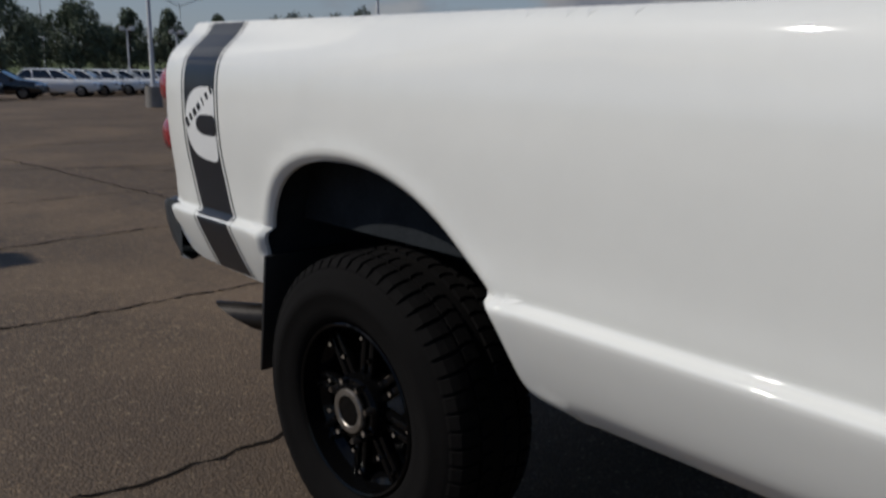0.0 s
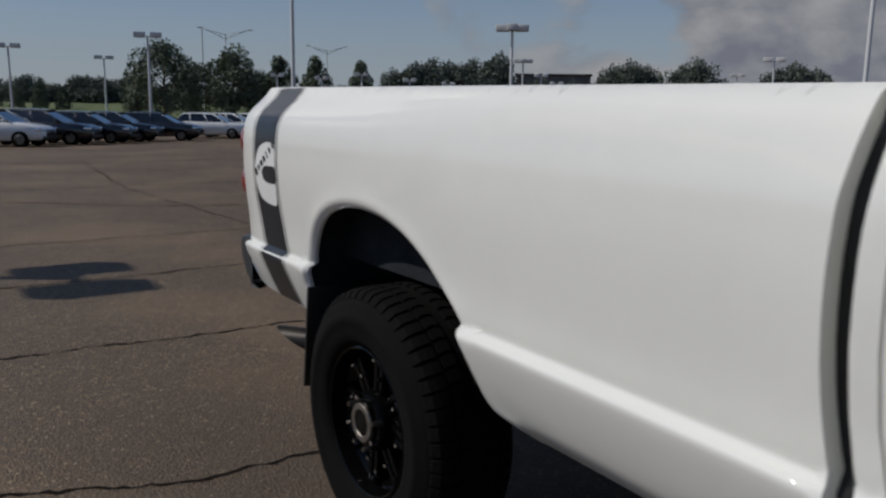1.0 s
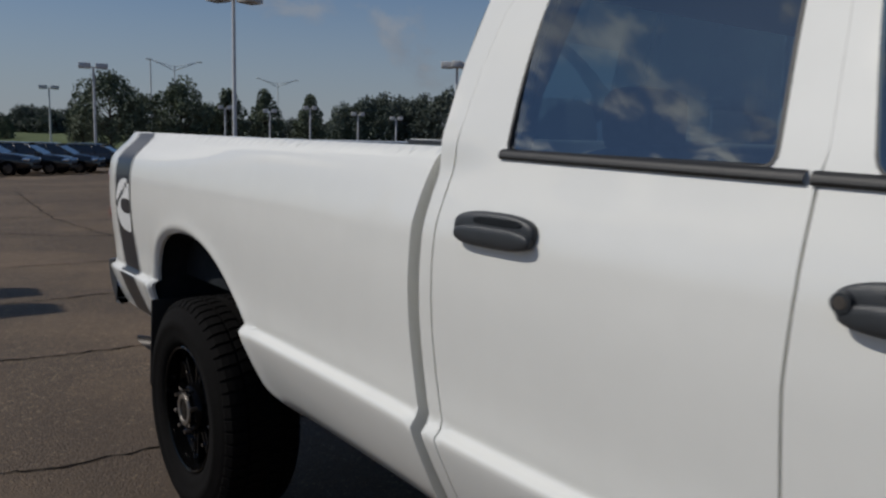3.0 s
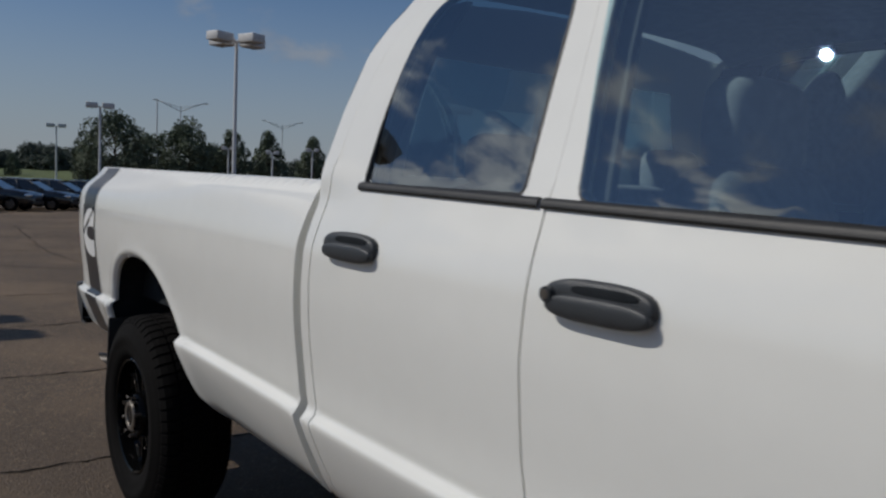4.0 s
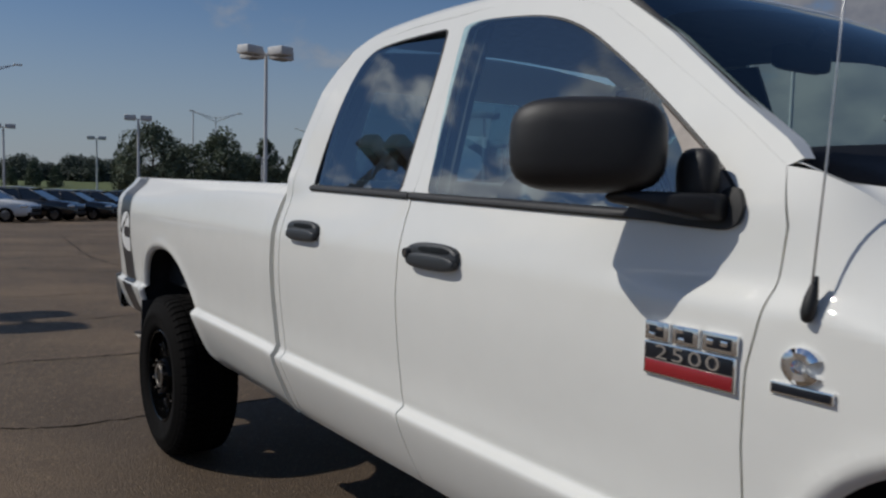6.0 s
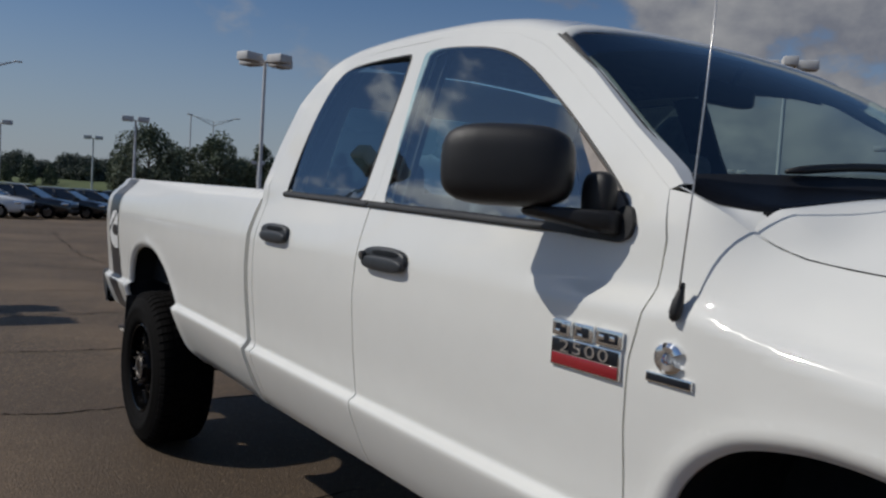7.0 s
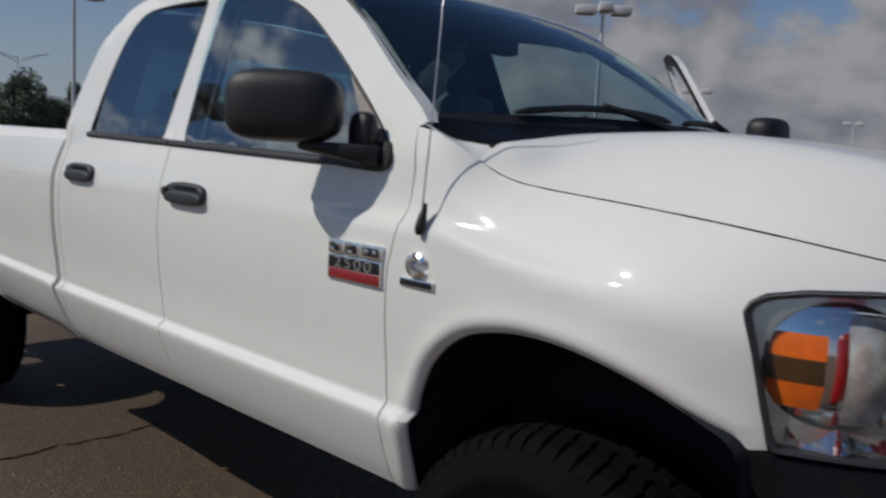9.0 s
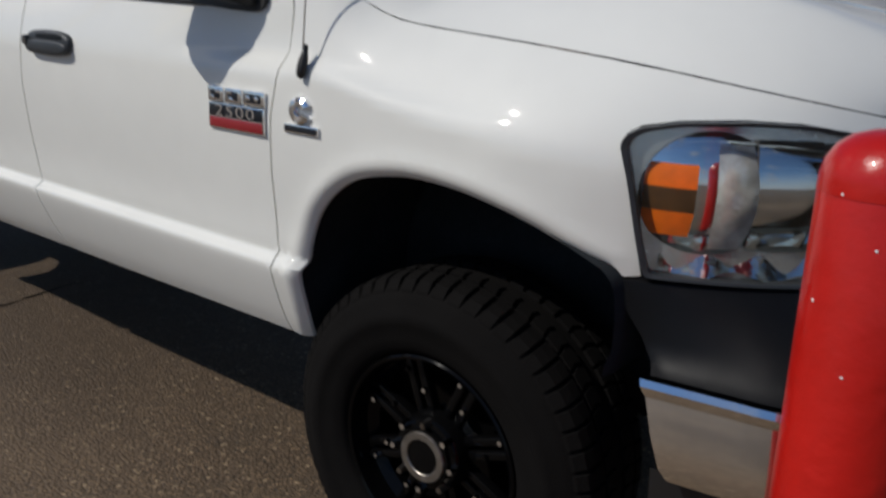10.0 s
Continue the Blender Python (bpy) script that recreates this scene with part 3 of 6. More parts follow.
ROOF_EDGE = [(1.67, 2.012), (1.76, 2.043), (1.90, 2.064), (2.20, 2.074), (2.57, 2.064), (2.85, 2.034), (3.069, 1.978)]
A_PILLAR = [(3.069, 1.978), (3.273, 1.853), (3.483, 1.700), (3.625, 1.605), (3.668, 1.568)]
WIN_REAR = [(1.790, 1.498), (1.770, 1.61), (1.762, 1.72), (1.763, 1.81), (1.776, 1.89), (1.806, 1.955), (1.862, 1.992), (1.96, 2.004), (2.12, 2.008), (2.318, 2.006), (2.342, 1.88), (2.364, 1.68), (2.392, 1.490)]
WIN_FRONT = [(2.546, 1.484), (2.498, 1.675), (2.460, 1.870), (2.446, 1.990), (2.49, 2.004), (2.617, 1.995), (2.829, 1.966), (2.985, 1.906), (3.147, 1.806), (3.285, 1.715), (3.52, 1.545), (3.575, 1.478), (3.56, 1.462), (3.20, 1.466), (2.9, 1.475)]
GAP = 0.0028
WIN_REAR, WIN_FRONT = ease(WIN_REAR), ease(WIN_FRONT)


def shift(line, d):
    return [(x + (d if z < 1.52 else d * 0.12), z) for x, z in line]


def belt_z(x):
    return 1.500 - 0.0235 * (x - 1.78)


def truck_side(side):
    near = side == 1
    # bed side with the rear wheel arch
    bed_front_edge = fillet(BED_EDGE, 0.05, False)
    rail = [(x, 1.504 - RAKE * (x - 1.6)) for x in (1.535, 0.6, -0.4, -1.085)]
    tail = [(-1.098, 1.520), (-1.116, 1.46), (-1.122, 1.38), (-1.120, 1.20), (-1.118, 1.0), (-1.122, 0.93), (-1.126, 0.885), (-1.122, 0.83), (-1.100, 0.765), (-1.065, 0.712), (-1.0, 0.692), (-0.90, 0.685), (-0.62, 0.675), (-0.488, 0.668)]
    arch = rounded(ARCH_REAR[1:], 0.02, 2, False)
    outline = [p[:] for p in arch] + [(0.9, 0.602), (1.3, 0.602)] + bed_front_edge + rail + tail
    bed = panel("bed_side", outline, bed_y, WHITE, truck, "white bed side panel with a rounded wheel arch", arches=[[p[:] for p in arch]], side=side, flange=lambda x, z: 0.05 if x > 1.2 else (0.012 if -0.52 < x < 0.66 and z < 1.15 else 0.016))
    # doors
    rear = shift(DOOR_REAR, GAP) + [(2.1, 2.047)] + shift(DOOR_MID[::-1], -GAP) + [(2.1, 0.622), (1.8, 0.620)]
    panel("rear_door", rear, cab_y, WHITE, truck, "closed white rear door" if near else "", holes=[fillet(WIN_REAR)], side=side)
    front = shift(DOOR_MID, GAP) + shift(DOOR_FRONT[::-1], -GAP) + [(3.2, 0.625), (2.8, 0.622)]
    if near:
        panel("front_door", front, cab_y, WHITE, truck, "closed white front door", holes=[fillet(WIN_FRONT)], side=side)
    else:
        door = panel("open_front_door", front, cab_y, WHITE, truck, "white front door swung open", holes=[fillet(WIN_FRONT)], side=side)
        panel("door_trim", [(2.52, 0.72), (3.52, 0.72), (3.56, 1.44), (2.56, 1.46)], lambda x, z: 0.11, DASH, door, "", side=side, flange=0)
        panel("window_frame", front, lambda x, z: cab_y(x, z) + 0.03, BLACK_PLASTIC, door, "", holes=[fillet(WIN_FRONT)], side=side, flange=0)
        hinge = Vector((3.63, 2 * YC - 0.03, 0))
        door.matrix_local = Matrix.Translation(hinge + Vector((0, 0, 0.036))) @ Matrix.Rotation(radians(DOOR_OPEN), 4, "Z") @ Matrix.Translation(-hinge)
    # cab sheet round the doors
    eave = curve_of(ROOF_EDGE)
    shell = CAB_REAR + [(1.67 + 1.399 * i / 30, eave(1.67 + 1.399 * i / 30)) for i in range(1, 31)] + A_PILLAR[1:] + shift(DOOR_FRONT[9:], GAP)[0:] + [(2.392, 2.0464), (2.1, 2.0484)] + shift(DOOR_REAR[::-1], -GAP)
    panel("cab_shell", shell, cab_y, WHITE, truck, "white cab pillar and roof rail", side=side, flange=0.05)
    # dark sheet in the slot between bed and cab
    rows = []
    cab_line = curve_of([(z, x) for x, z in CAB_REAR[:10]])
    for i in range(25):
        z = 0.63 + (1.47 - 0.63) * i / 24
        xa, xb = curve_of([(q, p) for p, q in BED_EDGE])(z), cab_line(z)
        rows.append([(p[0], p[1] if near else 2 * YC - p[1], z) for p in ((xa - 0.004, bed_y(xa, z) + 0.046), ((xa + xb) / 2, bed_y(xa, z) + 0.050), (xb + 0.004, cab_y(xb, z) + 0.030))])
    grid_mesh("slot_sheet", rows, BLACK_PLASTIC, truck)
    # front fender
    top = [(u, HOOD_Z(u) - 0.003) for u in (5.20, 5.12, 5.02, 4.9, 4.75, 4.6, 4.45, 4.3, 4.15, 4.0, 3.92, 3.87, 3.84, 3.82, 3.80, 3.78)]
    front_arch = rounded(ARCH_FRONT, 0.02, 2, False)
    fender = shift(DOOR_FRONT[:10], GAP)[::-1] + [p[:] for p in front_arch] + [(4.55, 0.992), (4.580, 0.995), (4.563, 1.06), (4.537, 1.17), (4.516, 1.242), (4.525, 1.260), (4.551, 1.275), (4.62, 1.287), (4.74, 1.294), (4.85, 1.292), (5.02, 1.270), (5.12, 1.258), (5.20, 1.250)] + top + [(3.755, 1.520), (3.70, 1.545)]
    panel("front_fender", fender, fender_y, WHITE, truck, "white front fender over a wide wheel arch", arches=[[p[:] for p in front_arch]], side=side, flange=lambda x, z: 0.010 if x > 3.66 and z < 1.13 else 0.009, dx=0.03)


DOOR_OPEN = -58.0
truck_side(1)
truck_side(-1)


ROOF_PROF = [(0.0, 0.0), (0.008, 0.010), (0.022, 0.020), (0.045, 0.029), (0.09, 0.037), (0.17, 0.045), (0.3, 0.051), (0.5, 0.055), (0.73, 0.057)]


def roof():
    edge = curve_of(ROOF_EDGE)
    prof = ROOF_PROF
    rows = []
    for i in range(31):
        x = 1.67 + (3.069 - 1.67) * i / 30
        z = edge(x)
        y0 = cab_y(x, z)
        half = YC - y0
        fwd = 0.05 * smooth01(x, 2.7, 3.069)
        row = []
        for a, b in prof:
            s = min(1.0, a / 0.73)
            row.append((x + fwd * (1 - (1 - s) ** 2), y0 + half * s, z + b))
        row += [(p[0], 2 * YC - p[1], p[2]) for p in row[-2::-1]]
        rows.append(row)
    # front lip folds down over the top of the windshield
    last = rows[-1]
    for dx, dz in ((0.010, 0.0), (0.034, -0.014), (0.036, -0.022)):
        rows.append([(p[0] + dx, p[1] + (0.010 if p[1] < YC else -0.010) * dx / 0.036 * (abs(p[1] - YC) > 0.5), p[2] + dz) for p in last])
    grid_mesh("roof", rows, WHITE, truck, "white cab roof")
    # back of the cab with its window
    rows2 = []
    back = curve_of([(z, x) for x, z in CAB_REAR])
    for i in range(24):
        z = 0.62 + (2.012 - 0.62) * i / 23
        x = back(z)
        y0 = cab_y(x, z)
        row = []
        for s in (0, 0.01, 0.03, 0.07, 0.15, 0.3, 0.5, 0.7, 0.85, 0.93, 0.97, 0.99, 1):
            c = 1 - (2 * s - 1) ** 2
            row.append((x - 0.03 * (1 - (1 - min(1, c * 3)) ** 2), y0 + (2 * YC - 2 * y0) * s, z + (0.057 * c if i == 23 else 0)))
        rows2.append(row)
    k = len(rows2[0])
    vs = [p for r in rows2 for p in r]
    fs = [(i * k + j, (i + 1) * k + j, (i + 1) * k + j + 1, i * k + j + 1) for i in range(23) for j in range(k - 1) if not (15 <= i <= 20 and 4 <= j <= 7)]
    link_mesh("cab_back", vs, fs, WHITE, truck, sharp=60)
    pane = [[(p[0] + 0.004, p[1], p[2]) for p in r[4:9]] for r in rows2[15:22]]
    w = grid_mesh("rear_window", pane, GLASS_REAR, truck, "dark rear window of the cab")
    w.visible_shadow = False


roof()


def slanted_pane(name, outline, mat, parent, label, inset=0.010, side=1):
    """Curved glass set into a window opening."""
    mid = sum(p[0] for p in outline) / len(outline)
    ob = panel(name, fillet(outline), lambda x, z: cab_y(x, z) + inset + 0.055 * (x - mid) - 0.03 * (z - 1.74), mat, parent, label, side=side, flange=0, dx=0.12)
    ob.visible_shadow = False
    return ob


def ring_strip(name, outline, width, proud, mat, parent, side=1, inset=0.0):
    """A trim strip that follows an opening's rim."""
    p = dense(fillet(outline), 0.02)
    n = len(p)
    c = sum((q for q in p), Vector((0, 0))) / n
    vs, fs = [], []
    for i in range(n):
        t = (p[(i + 1) % n] - p[i - 1]).normalized()
        nv = Vector((-t.y, t.x))
        if nv.dot(p[i] - c) < 0:
            nv = -nv
        for d, o in ((-0.004, 0.016), (-0.001, -proud), (width, -proud), (width + 0.001, 0.004)):
            q = p[i] + nv * d
            y = cab_y(q.x, q.y) + o + inset
            vs.append((q.x, y if side == 1 else 2 * YC - y, q.y))
    for i in range(n):
        j = (i + 1) % n
        for k in range(3):
            fs.append((i * 4 + k, j * 4 + k, j * 4 + k + 1, i * 4 + k + 1))
    return link_mesh(name, vs, fs, mat, parent, sharp=40)


def windows():
    for side in (1, -1):
        g = slanted_pane("rear_side_window", WIN_REAR, GLASS_REAR, truck, "dark tinted rear door glass", side=side)
        ring_strip("seal", WIN_REAR, 0.005, 0.002, BLACK_PLASTIC, g, side)
        if side == 1:
            g = slanted_pane("front_side_window", WIN_FRONT, GLASS_SIDE, truck, "lightly tinted front door glass", side=side)
            ring_strip("seal", WIN_FRONT, 0.005, 0.002, BLACK_PLASTIC, g, side)
    # belt moulding below the glass, one length a door
    for x0, x1 in ((1.775, 2.446), (2.456, 3.42)):
        rows = []
        for i in range(13):
            x = x0 + (x1 - x0) * i / 12
            zb = belt_z(x)
            rows.append([(x, cab_y(x, zb + d) - o, zb + d) for d, o in ((-0.018, -0.002), (-0.017, 0.006), (-0.012, 0.010), (-0.005, 0.011), (0.0, 0.009), (0.004, 0.002), (0.004, -0.016))])
        grid_mesh("belt_moulding", rows, BLACK_PLASTIC, truck, "black belt moulding below the window", sharp=35, flip=True)


windows()


HOOD_MID = curve_of([(3.85, 1.556), (3.92, 1.566), (4.05, 1.580), (4.2, 1.584), (4.4, 1.569), (4.56, 1.545), (4.8, 1.492), (4.95, 1.452), (5.05, 1.415), (5.14, 1.35)])
HOOD_RISE = curve_of([(0, 0), (0.03, 0.10), (0.09, 0.30), (0.18, 0.56), (0.27, 0.80), (0.33, 0.915), (0.40, 0.955), (0.55, 0.972), (1.0, 1.0)])
HOOD_U = [3.815, 3.825, 3.838, 3.852, 3.87, 3.89, 3.92, 3.96, 4.01, 4.08, 4.16, 4.25, 4.35, 4.45, 4.55, 4.65, 4.75, 4.85, 4.93, 5.0, 5.06, 5.12, 5.18, 5.22]
HOOD_S = [0, 0.004, 0.010, 0.018, 0.03, 0.045, 0.06, 0.09, 0.13, 0.17, 0.21, 0.25, 0.29, 0.32, 0.35, 0.39, 0.45, 0.55, 0.7, 0.85, 1.0]


def hood_row(u):
    """Half a section of the hood, from the cut line to the middle; the rear corner is turned up to the cowl."""
    left = bend(u, HOOD_Y(u) + 0.004, HOOD_Z(u))
    f = (u - HOOD_U[0]) / 1.245
    cx = min(3.975 + 1.045 * f, 5.12)
    w = 0.50 * (1 - smooth01(u, 3.815, 3.95))
    row = []
    for s in HOOD_S:
        y = left.y + (YC - left.y) * s
        x = left.x + (cx - left.x) * (1 - (1 - s) ** 2.2)
        r = HOOD_RISE(s)
        r += 0.65 * smooth01(u, 4.65, 5.1) * (1 - (1 - s) ** 1.6 - r)
        r += w * (1 - r) * min(1.0, s / 0.055) ** 0.8
        zc = HOOD_MID(x)
        row.append((x, y, left.z + (zc - left.z) * (r if zc > left.z else s)))
    return row


def windshield():
    rows, k = [], 32
    crown = curve_of([(a / 0.73, b) for a, b in ROOF_PROF])
    yt = cab_y(3.069, 1.978)
    pillar = curve_of([(z, x) for x, z in A_PILLAR])

    def at(u, v):
        c = 1 - u * u
        base = Vector((3.660 + 0.20 * c, YC + 0.900 * u, 1.558 + 0.020 * c))
        half = YC - yt
        s = 1 - abs(u)
        top = Vector((3.069 + 0.05 * (1 - (1 - s) ** 2), YC + half * u, 1.972 + crown(s)))
        p = base.lerp(top, v)
        return p + Vector((0.36, 0, 0.55)).normalized() * (0.050 * 4 * v * (1 - v) * (1 - abs(u) ** 3))
    for j in range(15):
        rows.append([tuple(at(-1 + 2 * i / k, j / 14)) for i in range(k + 1)])
    g = grid_mesh("windshield", rows[:12], GLASS_FRONT, truck, "curved windshield with a blue shade band")
    b = grid_mesh("shade_band", rows[11:], GLASS_BAND, g, "dark blue tinted band")
    g.visible_shadow = b.visible_shadow = False
    up = Vector((0.003, 0, 0.004))
    # black borders along both pillars and the foot
    for s in (-1, 1):
        strip = [[tuple(at(s, j / 14) + up * 0.2), tuple(at(s, j / 14) + up), tuple(at(s * 0.975, j / 14) + up)] for j in range(15)]
        grid_mesh("pillar_trim", strip, BLACK_PLASTIC, g)
    strip = [[tuple(at(-1 + 2 * i / k, v) + up) for v in (0.0, 0.03, 0.06)] for i in range(k + 1)]
    grid_mesh("lower_border", strip, BLACK_PLASTIC, g)
    # cowl between the glass and the hood, white corners beside it
    edge = hood_row(HOOD_U[0])
    rim_x, rim_z = curve_of([(p[1], p[0]) for p in edge]), curve_of([(p[1], p[2]) for p in edge])
    turn_x = curve_of([(0.098, 3.655), (0.112, 3.690), (0.125, 3.722), (0.150, 3.800)])
    turn_z = curve_of([(0.098, 1.559), (0.112, 1.541), (0.125, 1.529), (0.150, 1.518)])
    cowl = []
    for i in range(61):
        s = -1 + 2 * i / 60
        y = YC - 0.902 * math.copysign(1 - (1 - abs(s)) ** 1.35, s)
        ya = min(y, 2 * YC - y)
        q = at((y - YC) / 0.9, 0.0) if abs(y - YC) < 0.9 else at(math.copysign(1, y - YC), 0.0)
        w = smooth01(ya, 0.126, 0.172)
        e = Vector((turn_x(min(ya, 0.15)) * (1 - w) + rim_x(max(ya, 0.122)) * w, y, turn_z(min(ya, 0.15)) * (1 - w) + rim_z(max(ya, 0.122)) * w))
        cowl.append([tuple(q + Vector((-0.022, 0, 0.022))), tuple(q + Vector((0.008, 0, 0.003))), tuple(q.lerp(e, 0.6) + Vector((0, 0, -0.004))), tuple(e + Vector((-0.004, 0, -0.003))), tuple(e + Vector((0.03 * w, 0, -0.035)))])
    grid_mesh("cowl", cowl, FASCIA_BLACK, truck, "black plastic cowl grille", flip=False)
    for side in (1, -1):
        e1 = [(x, fender_y(x, z), z) for x, z in ((3.640, 1.566), (3.672, 1.556), (3.70, 1.545), (3.73, 1.533), (3.755, 1.520), (3.78, HOOD_Z(3.78) - 0.003), (3.80, HOOD_Z(3.80) - 0.003), (3.82, HOOD_Z(3.82) - 0.003))]
        e1 += [(u, HOOD_Y(u) + 0.004, HOOD_Z(u) - 0.008) for u in (3.85, 3.89)]
        e2 = [Vector((turn_x(y), y, turn_z(y))) for y in (0.098, 0.106, 0.113, 0.120, 0.127, 0.134, 0.142, 0.150)] + [Vector((3.826, 0.172, 1.517)), Vector((3.870, 0.205, 1.500))]
        rows = []
        for k2, (a, c) in enumerate(zip(e1, e2)):
            r = [Vector(a).lerp(c, t) + Vector((0, 0, 0.005 * max(0.0, 1 - k2 / 7) * math.sin(math.pi * t))) for t in (0, 0.25, 0.5, 0.75, 1)]
            rows.append([(p.x, p.y if side == 1 else 2 * YC - p.y, p.z) for p in r])
        grid_mesh("cowl_corner", rows, WHITE, truck, "white corner panel at the foot of the pillar")
    # wipers lie along the foot of the glass
    for ya, yb, v0, v1 in ((0.34, 0.98, 0.025, 0.085), (1.06, 1.70, 0.025, 0.08)):
        out = Vector((0.36, 0, 0.55)).normalized()
        blade = []
        for i in range(15):
            t = i / 14
            y = ya + (yb - ya) * t
            blade.append(tuple(at((y - YC) / 0.9, v0 + (v1 - v0) * math.sin(math.pi * (0.15 + 0.7 * t))) + out * 0.018))
        vs, fs = tube(blade, [0.006] + [0.011] * 13 + [0.006], 6)
        w = link_mesh("wiper", vs, fs, BLACK_PLASTIC, truck, "black wiper arm and blade")
        a0 = at((yb + 0.10 - YC) / 0.9, -0.03) + out * 0.012
        vs, fs = tube([a0, a0.lerp(Vector(blade[7]), 0.5) + out * 0.014, Vector(blade[7]) + out * 0.014], [0.016, 0.011, 0.008], 8)
        link_mesh("arm", vs, fs, BLACK_PLASTIC, w)


windshield()


def hood():
    us = HOOD_U
    rows = []
    for u in us:
        row = hood_row(u)
        row += [(p[0], 2 * YC - p[1], p[2]) for p in row[-2::-1]]
        rows.append(row)
    first = [(p[0], p[1], p[2] - 0.03) for p in rows[0]]
    grid_mesh("hood", [first] + rows, WHITE, truck, "white hood with a raised centre", sharp=40, flip=True)
    # dark drip rail below the cut line
    for side in (1, -1):
        strip = []
        for u in us:
            r = []
            for d, dz in ((0.002, -0.014), (0.030, -0.014)):
                p = bend(u, HOOD_Y(u) + d, HOOD_Z(u) + dz)
                r.append((p.x, p.y if side == 1 else 2 * YC - p.y, p.z))
            strip.append(r)
        grid_mesh("drip_rail", strip, DARK, truck)


hood()


def bumper_bend(u, off, z):
    """The bumper runs straighter than the lamps above it and turns a tighter corner."""
    x0, r, y0 = 4.76, 0.34, 0.085 + 0.13 * max(0.0, u - 4.58)
    y0 = min(y0, 0.110)
    if u <= x0:
        low = Vector((u, y0 + off, z))
    else:
        a = (u - x0) / r
        low = Vector((x0 + (r - off) * math.sin(a), 0.110 + r - (r - off) * math.cos(a), z))
    return low.lerp(bend(u, off, z), smooth01(z, 0.84, 1.0))


def bent_shell(name, u0, u1, prof, mat, parent, label="", side=1, n=24, skew=0.0):
    """A band round the nose: prof gives (off, z) pairs."""
    rows = []
    for i in range(n + 1):
        row = []
        for off, z in prof:
            u = u0 + (u1 - u0) * i / n + skew * (1 - i / n) * max(0.0, prof[1][1] - z)
            p = bumper_bend(u, off, z)
            row.append((p.x, p.y if side == 1 else 2 * YC - p.y, p.z))
        rows.append(row)
    return grid_mesh(name, rows, mat, parent, label, sharp=35)


def nose():
    ue = 4.76 + 0.34 * math.pi / 2
    fascia = [(0.10, 1.0), (0.03, 0.998), (0.012, 0.985), (0.004, 0.95), (-0.002, 0.88), (-0.016, 0.838), (-0.038, 0.822), (0.0, 0.812), (0.1, 0.785)]
    chrome = [(0.12, 0.818), (-0.02, 0.818), (-0.042, 0.813), (-0.048, 0.800), (-0.040, 0.783), (-0.034, 0.775), (-0.044, 0.70), (-0.038, 0.635), (-0.012, 0.60), (0.12, 0.595)]
    for side in (1, -1):
        bent_shell("bumper_fascia", 4.51, ue, fascia, FASCIA_BLACK, truck, "black plastic bumper fascia below the headlight", side, skew=0.62)
        bent_shell("chrome_bumper", 4.60, ue, chrome, CHROME, truck, "chrome front bumper", side, skew=0.30)
        bent_shell("valance", 4.62, ue, [(0.02, 0.60), (0.03, 0.52), (0.10, 0.47)], BLACK_PLASTIC, truck, "", side)
    # straight run across the front
    for nm, prof, mt in (("bumper_fascia", fascia, FASCIA_BLACK), ("chrome_bumper", chrome, CHROME)):
        ends = [bumper_bend(ue, o, z) for o, z in prof]
        grid_mesh(nm, [[(p.x, p.y, p.z) for p in ends], [(p.x + 0.04, YC, p.z) for p in ends], [(p.x, 2 * YC - p.y, p.z) for p in ends]], mt, truck)
    # grille
    bm = bmesh.new()
    box(bm, 4.86, YC, 1.17, 0.06, 0.86, 0.33, bevel=0.02)
    gr = part("grille", bm, GLOSS_BLACK, truck, "dark grille with a chrome cross")
    bm = bmesh.new()
    box(bm, 4.90, YC, 1.17, 0.04, 0.86, 0.05, bevel=0.01)
    box(bm, 4.90, YC, 1.17, 0.045, 0.06, 0.34, bevel=0.01)
    part("cross_bar", bm, CHROME, gr)


nose()


def super_solid(name, centre, size, mat, parent, label="", e1=0.5, e2=0.5, m=None, nu=28, nv=16):
    """A rounded block: e near 1 is a ball, near 0 a box. size: full lengths."""
    def pw(v, e):
        return math.copysign(abs(v) ** e, v)
    vs, fs = [], []
    for j in range(nv + 1):
        b = -math.pi / 2 + math.pi * j / nv
        for i in range(nu):
            a = 2 * math.pi * i / nu
            p = Vector((size[0] / 2 * pw(math.cos(b), e1) * pw(math.cos(a), e2), size[1] / 2 * pw(math.cos(b), e1) * pw(math.sin(a), e2), size[2] / 2 * pw(math.sin(b), e1)))
            if m is not None:
                p = m @ p
            vs.append(p + Vector(centre))
    for j in range(nv):
        for i in range(nu):
            fs.append((j * nu + i, j * nu + (i + 1) % nu, (j + 1) * nu + (i + 1) % nu, (j + 1) * nu + i))
    return link_mesh(name, vs, fs, mat, parent, label, sharp=75)


